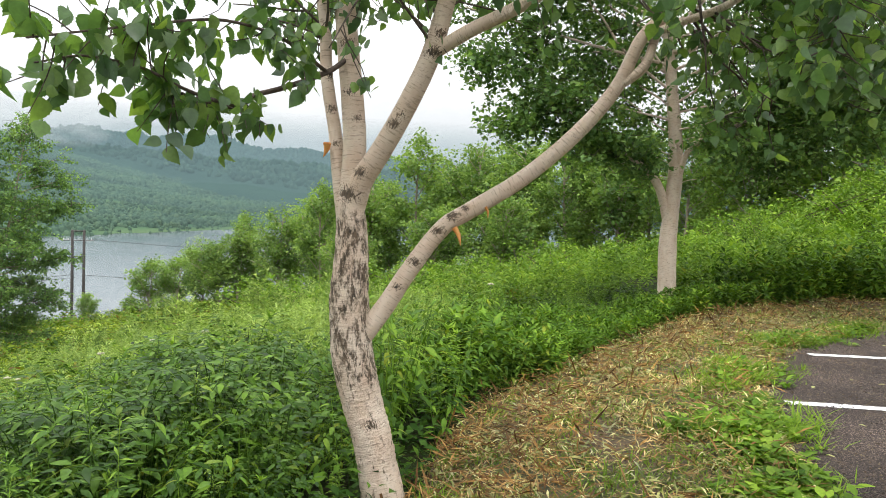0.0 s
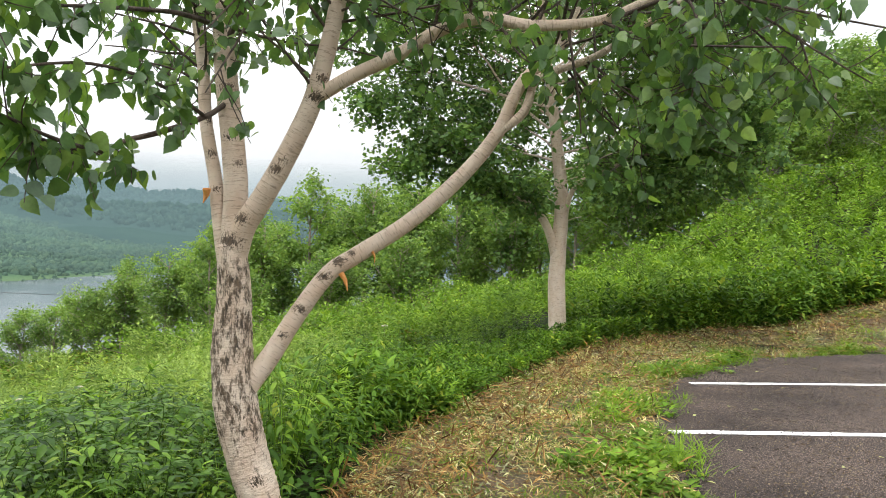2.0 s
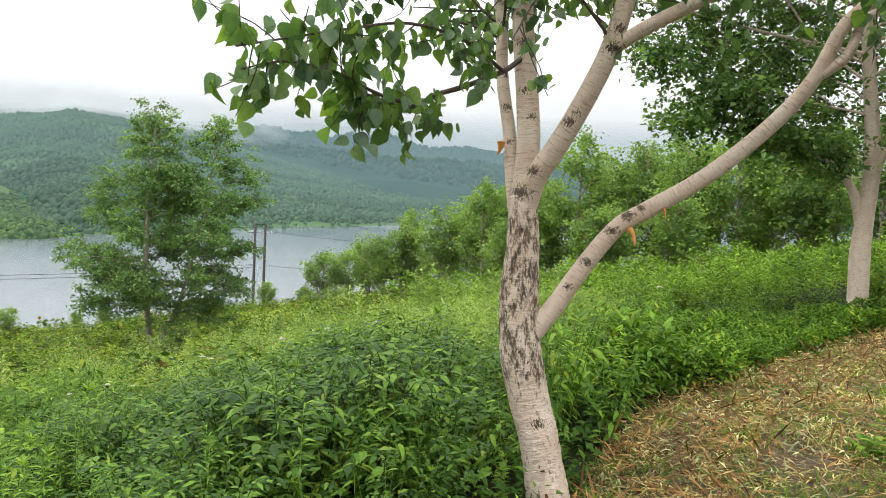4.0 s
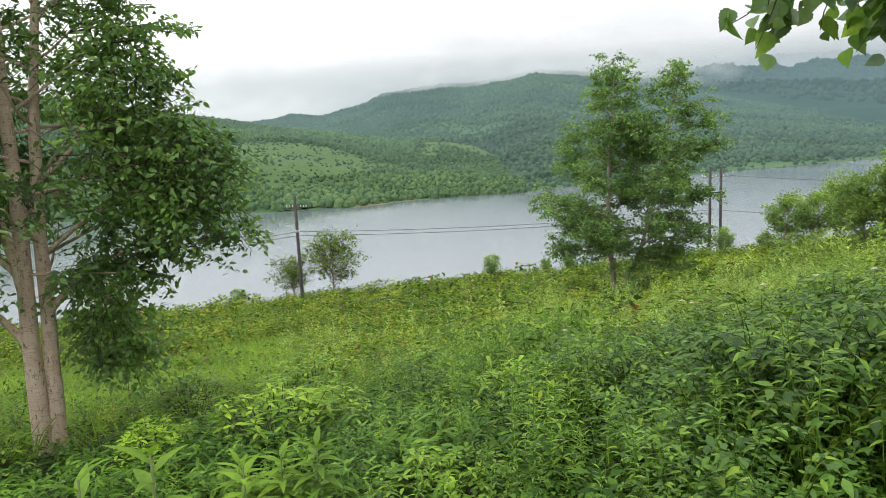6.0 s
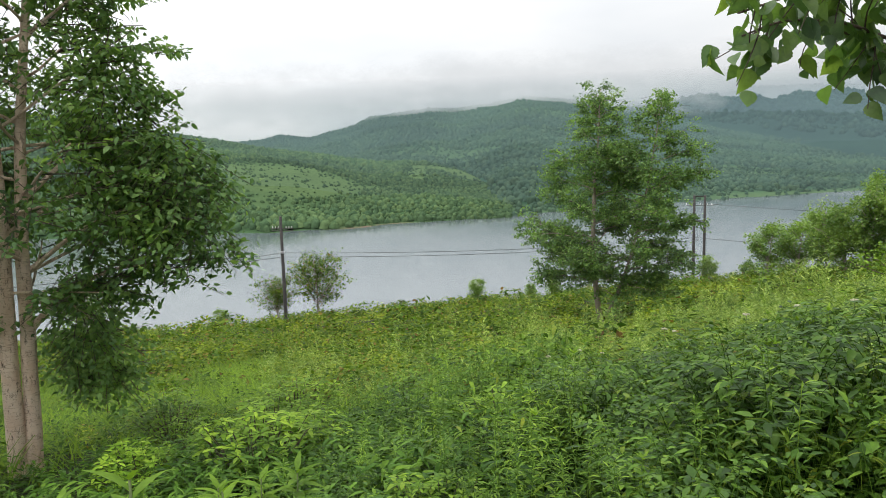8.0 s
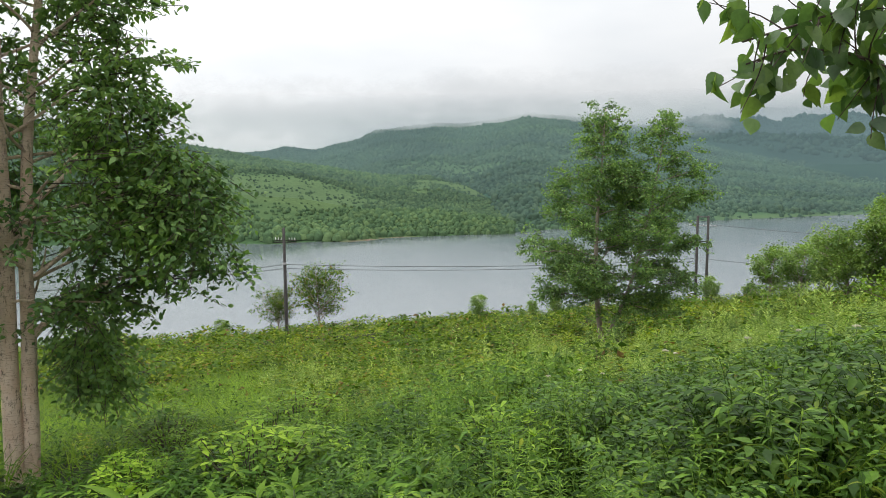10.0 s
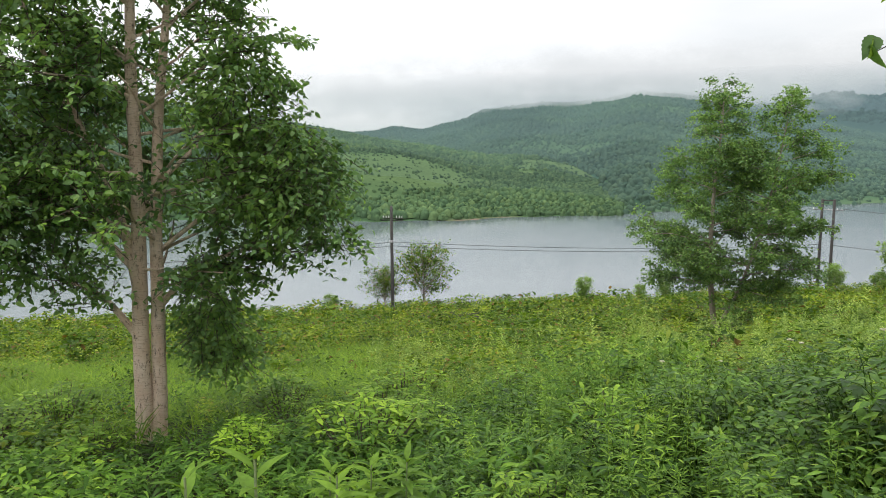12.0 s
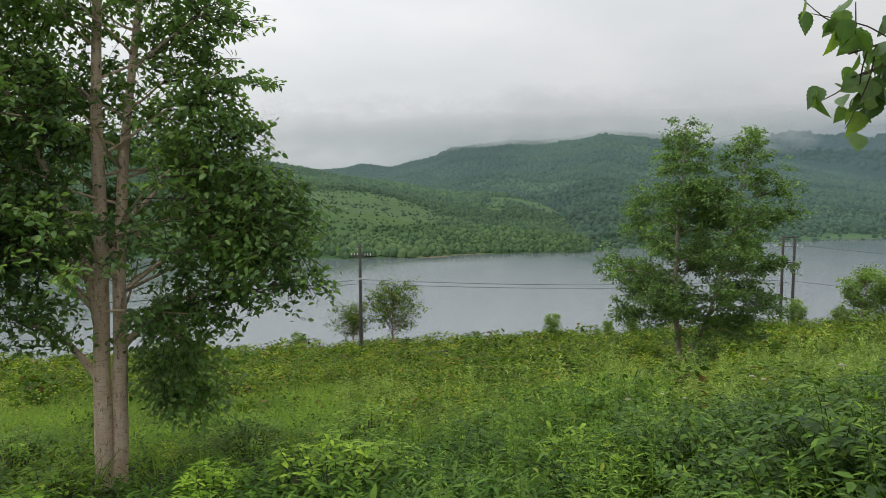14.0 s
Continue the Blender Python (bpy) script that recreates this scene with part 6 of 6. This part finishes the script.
def strew(name, n, tpl, mat, size, lift, keep, tilt, label, category):
    x, y = verge_spots(n)
    m = rg.uniform(0, 1, len(x)) < keep(x, y)
    x, y = x[m], y[m]
    k = len(x)
    d = np.c_[rg.normal(0, 1, k), rg.normal(0, 1, k), rg.normal(0.05, tilt, k)]
    v, f = stamp(*tpl, np.c_[x, y, land_z(x, y) + 0.012 + rg.uniform(0.0, 1.0, k) ** 2 * lift], frames(d, np.array([[0, 0, 1.0]]) + rg.normal(0, 0.4, (k, 3))), rg.uniform(*size, k))
    tagged(part(name, mesh_of(name, v, f, mat)), label, category, kind="stuff")


strew("straw", 310000, straw_tpl, M_STRAW, (0.25, 1.0), 0.09, lambda x, y: 0.35 + 0.65 * (waves(x, y, 1.5, 17) > -0.1), 0.25, "dry brown straw lying on the mown verge", "straw")
strew("brown_stalks", 180000, straw_tpl, M_BROWN_STALK, (0.3, 1.6), 0.14, lambda x, y: np.clip(0.35 + 1.2 * (near_herbs(x, y) < 0.9), 0, 1), 0.35, "heap of brown cut stalks along the herbs", "stalks")
strew("clippings", 310000, blade_tpl, M_CLIPPING, (0.15, 0.55), 0.1, lambda x, y: 0.2 + 0.8 * (waves(x, y, 1.2, 18) > 0.0), 0.3, "wilted pale leaf clippings on the verge", "clippings")
x, y = verge_spots(30000)
m = waves(x, y, 1.0, 15) > -0.05
x, y = x[m], y[m]
sow("verge_grass", [grass_tuft(rg, 10, 0.14, 0.009) for _ in range(3)], M_GRASS, x, y, rg.uniform(0.5, 1.3, len(x)), "short green grass tufts growing through the straw", "grass", sink=0.0)


# weeds that creep over the asphalt's edge
def rosette(rb):
    tpl = leaf(0.09, 0.06, 2, 0.2, 0.3, 0.45, 0.02)
    n = 11
    az = np.arange(n) * 2.4
    d = np.c_[np.cos(az), np.sin(az), rb.uniform(0.0, 0.9, n)]
    return stamp(*tpl, np.c_[0.03 * np.cos(az), 0.03 * np.sin(az), rb.uniform(0.01, 0.09, n)], frames(d, np.array([[0, 0, 1.0]])), rb.uniform(0.6, 1.2, n))


e = smooth_line([(*p, 0) for p in ASPHALT_EDGE], 40)[:, :2]
e = e[(e[:, 1] > 1.5) & (e[:, 0] < 16)]
k = rg.integers(0, len(e), 2600)
x, y = e[k, 0] + rg.normal(-0.2, 0.2, 2600), e[k, 1] + rg.normal(0.08, 0.14, 2600)
m = waves(x, y, 2.2, 19) + 0.5 * waves(x, y, 0.7, 20) > -0.05
sow("edge_grass", [grass_tuft(rg, 12, 0.17, 0.01) for _ in range(3)], M_GRASS, x[m], y[m], rg.uniform(0.5, 1.4, m.sum()), "green grass tufts along the asphalt edge", "grass", sink=0.0)
m &= rg.uniform(0, 1, 2600) < 0.3
sow("edge_weeds", [rosette(rg) for _ in range(4)], M_BROAD, x[m], y[m], rg.uniform(0.4, 0.95, m.sum()), "low leafy weeds creeping over the asphalt edge", "weeds", sink=-0.01)


# a patch of leafy weeds where the verge meets the asphalt
wx, wy = rg.normal(1.92, 0.14, 190), rg.uniform(3.4, 6.0, 190)
wx += np.interp(wy, (3.6, 5.0, 6.4), (0.0, 0.15, 0.6))
m = waves(wx, wy, 0.9, 23) > -0.25
sow("verge_weeds", [rosette(rg) for _ in range(4)], M_BRIGHT, wx[m], wy[m], rg.uniform(0.5, 1.1, m.sum()), "bright leafy weeds at the corner of the asphalt", "weeds", sink=-0.01)


# understorey at the wood's foot
for k in range(150):
    yaw = rg.uniform(-48, 13)
    d = rg.uniform(22, 40) if yaw > -28 else rg.uniform(23, 33)
    bx1, by1 = along(yaw, d)
    ob = light_bush if k == 0 else copy_thing(light_bush, Matrix.Identity(4))
    settle(ob, bx1, by1, rg.uniform(0, 360), rg.uniform(0.9, 1.7), 0.15)


# ---- single herbs close to the eye ----
def tall_weed(x, y, top, turn, n=22):
    ob = thing("tall_weed", (x, y, float(land_z(x, y))), "tall bright green weed with long pointed leaves", "weed", "tall weeds on the slope")
    h = top - float(land_z(x, y))
    solid("stem", *rod((0, 0, -0.05), (0.02, 0.0, h * 0.93), 0.005, 0.003, 6), M_STEM, ob)
    v, f = leaf(0.17, 0.056, 5, 0.3, 0.4, 0.4)
    me = mesh_of("leaf", v, f, M_BRIGHT)
    for k in range(n):
        u = (k + 0.5) / n
        az = k * 2.4 + turn
        lift = 0.2 + 0.25 * u + 1.1 * max(0.0, u - 0.75) / 0.25
        d = Vector((math.cos(az), math.sin(az), lift)).normalized()
        side = Vector((0, 0, 1)).cross(d).normalized()
        m = Matrix((d, side, d.cross(side))).transposed().to_4x4()
        z = h * (0.45 + 0.48 * u)
        q = part("leaf", me, ob)
        q.matrix_basis = Matrix.Translation((0.02 * z / h, 0, z)) @ m @ Matrix.Scale((1.05 - 0.5 * u) * rg.uniform(0.85, 1.1), 4)
    return ob


for x, y, top, turn in ((-1.82, 0.48, 0.98, 0.0), (-1.93, 0.36, 0.92, 1.0), (-2.05, 0.2, 0.8, 2.0), (-3.0, 1.5, 0.22, 0.6), (-2.9, 1.62, 0.25, 2.2), (-3.1, 1.35, 0.2, 3.0), (-1.74, 3.78, 0.05, 1.4), (-2.4, 1.0, 0.55, 0.3)):
    tall_weed(x, y, top, turn)


def leafy_shrub(seed):
    """A low open shrub whose leaves stand in level whorls at its shoot tips."""
    rb = np.random.default_rng(seed)
    ob = thing("leafy_shrub", (0, 0, 0), "low yellow-green shrub with whorled oval leaves", "shrub", "leafy shrubs on the slope")
    tpl = leaf(0.075, 0.036, 2, 0.2, 0.25, 0.5, 0.01)
    stems, leaves = [], []
    for k in range(46):
        r, az = 0.42 * math.sqrt(rb.uniform(0, 1)), rb.uniform(0, 6.28)
        top = np.array([r * math.cos(az), r * math.sin(az), 0.5 - 0.7 * r * r + rb.uniform(-0.12, 0.06)])
        stems.append(np.array([(0.1 * top[0], 0.1 * top[1], -0.05), (0.6 * top[0], 0.6 * top[1], 0.55 * top[2]), tuple(top)]))
        for tier, m in ((0.0, 6), (-0.07, 5)):
            a = np.arange(m) * 6.283 / m + rb.uniform(0, 6)
            d = np.c_[np.cos(a), np.sin(a), rb.uniform(-0.2, 0.45, m)]
            leaves.append(stamp(*tpl, np.repeat(top[None] + [[0, 0, tier]], m, 0), frames(d, np.array([[0, 0, 1.0]]) + rb.normal(0, 0.12, (m, 3))), rb.uniform(0.7, 1.2, m)))
    tagged(part("stem_mass", limb_mesh("stem_mass", [(l, (0.005, 0.0025)) for l in stems], M_TWIG, 3, 1), ob), kind="stuff")
    tagged(part("foliage", mesh_of("foliage", *join(leaves), M_BRIGHT), ob), kind="stuff")
    return ob


shrubs = [leafy_shrub(301), leafy_shrub(302)]
for k, (x, y, size) in enumerate(((-4.2, 2.2, 0.95), (-4.5, 2.75, 0.8), (-5.3, 3.0, 0.8), (-3.0, 1.42, 0.6), (-2.9, 1.25, 0.5), (-4.7, 1.7, 0.7), (-6.2, 2.6, 0.8), (-5.6, 0.9, 0.7), (-7.0, 2.9, 0.9), (-7.4, 1.0, 0.9), (-6.6, 0.4, 0.8), (-5.5, 4.6, 0.8), (-6.4, 4.0, 0.9), (-2.5, 2.05, 0.65), (-3.4, 3.6, 0.8))):
    ob = shrubs[k] if k < 2 else copy_thing(shrubs[k % 2], Matrix.Identity(4))
    settle(ob, x, y, 77.0 * k, size, 0.02)


def umbel(x, y, top, size):
    ob = thing("white_flower", (x, y, float(land_z(x, y))), "cream flower head on a thin green stalk", "flower", "white flowers on the slope")
    h = top - float(land_z(x, y))
    solid("stalk", *rod((0, 0, -0.05), (0.01, 0, h), 0.004, 0.002, 5), M_STEM, ob)
    bm = bmesh.new()
    for k in range(26):
        r, az = size * math.sqrt(rg.uniform(0, 1)), rg.uniform(0, 6.28)
        bmesh.ops.create_icosphere(bm, subdivisions=1, radius=size * 0.26, matrix=Matrix.Translation((0.01 + r * math.cos(az), r * math.sin(az), h + 0.4 * (size - r) * rg.uniform(0.6, 1.0))))
    me = bpy.data.meshes.new("flower_head")
    bm.to_mesh(me)
    bm.free()
    me.materials.append(M_FLOWER)
    part("flower_head", me, ob, "cluster of tiny cream florets")
    return ob


for x, y, top, size in ((-5.6, 4.45, -0.8, 0.06), (-5.55, 4.52, -0.84, 0.045), (-6.0, 4.2, -0.85, 0.04), (-4.2, 5.2, -0.25, 0.04), (-4.0, 5.4, -0.2, 0.045), (-3.8, 5.45, -0.2, 0.035), (-3.6, 6.2, -0.1, 0.05), (-3.4, 6.0, -0.05, 0.04), (-3.0, 6.6, 0.05, 0.06), (-2.7, 7.0, 0.1, 0.06), (-2.3, 7.3, 0.15, 0.07), (0.6, 9.2, 0.75, 0.07)):
    umbel(x, y, min(top - 0.06, float(land_z(x, y)) + 0.75), size * 0.5)


# loose grit on the asphalt
gx1, gy1 = rg.uniform(2.0, 9.5, 44000), rg.uniform(1.0, 10.5, 44000)
ok = inside(ASPHALT_AREA, gx1 - 0.12, gy1) & (rg.uniform(0, 1, 44000) < 0.45 + 0.55 * (waves(gx1, gy1, 1.5, 81) > 0))
pebble = (np.array([(1, 0, 0), (-0.5, 0.8, 0), (-0.6, -0.7, 0), (0.0, 0.1, 0.7)], float) * 0.006, np.array([(0, 1, 3), (1, 2, 3), (2, 0, 3)]))
n = int(ok.sum())
v, f = stamp(*pebble, np.c_[gx1[ok], gy1[ok], land_z(gx1[ok], gy1[ok]) * 0.3 + 0.031], spin(n, 0.1, rg), rg.uniform(0.6, 2.2, n))
tagged(part("grit", mesh_of("grit", v, f, M_GRIT, False)), "loose brown and grey grit on the worn asphalt", "grit", kind="stuff")


# scraps of leaf and straw blown onto the asphalt
def scrap(x, y, size, turn):
    ob = part("fallen_leaf", SCRAP, None)
    ob.matrix_basis = pose(x, y, 0.036, 4, 3, turn) @ Matrix.Scale(size, 4)
    return tagged(ob, "dry pale leaf lying on the asphalt", "leaf", "dry leaves on the asphalt")


SCRAP = mesh_of("fallen_leaf", *leaf(0.09, 0.04, 3, 0.3, 0.1, 0.4), M_CLIPPING)
for k in range(34):
    i = rg.integers(0, len(e))
    scrap(float(e[i, 0] + abs(rg.normal(0.25, 0.6)) + 0.1), float(e[i, 1] - abs(rg.normal(0.1, 0.4))), rg.uniform(0.4, 1.1), rg.uniform(0, 360))
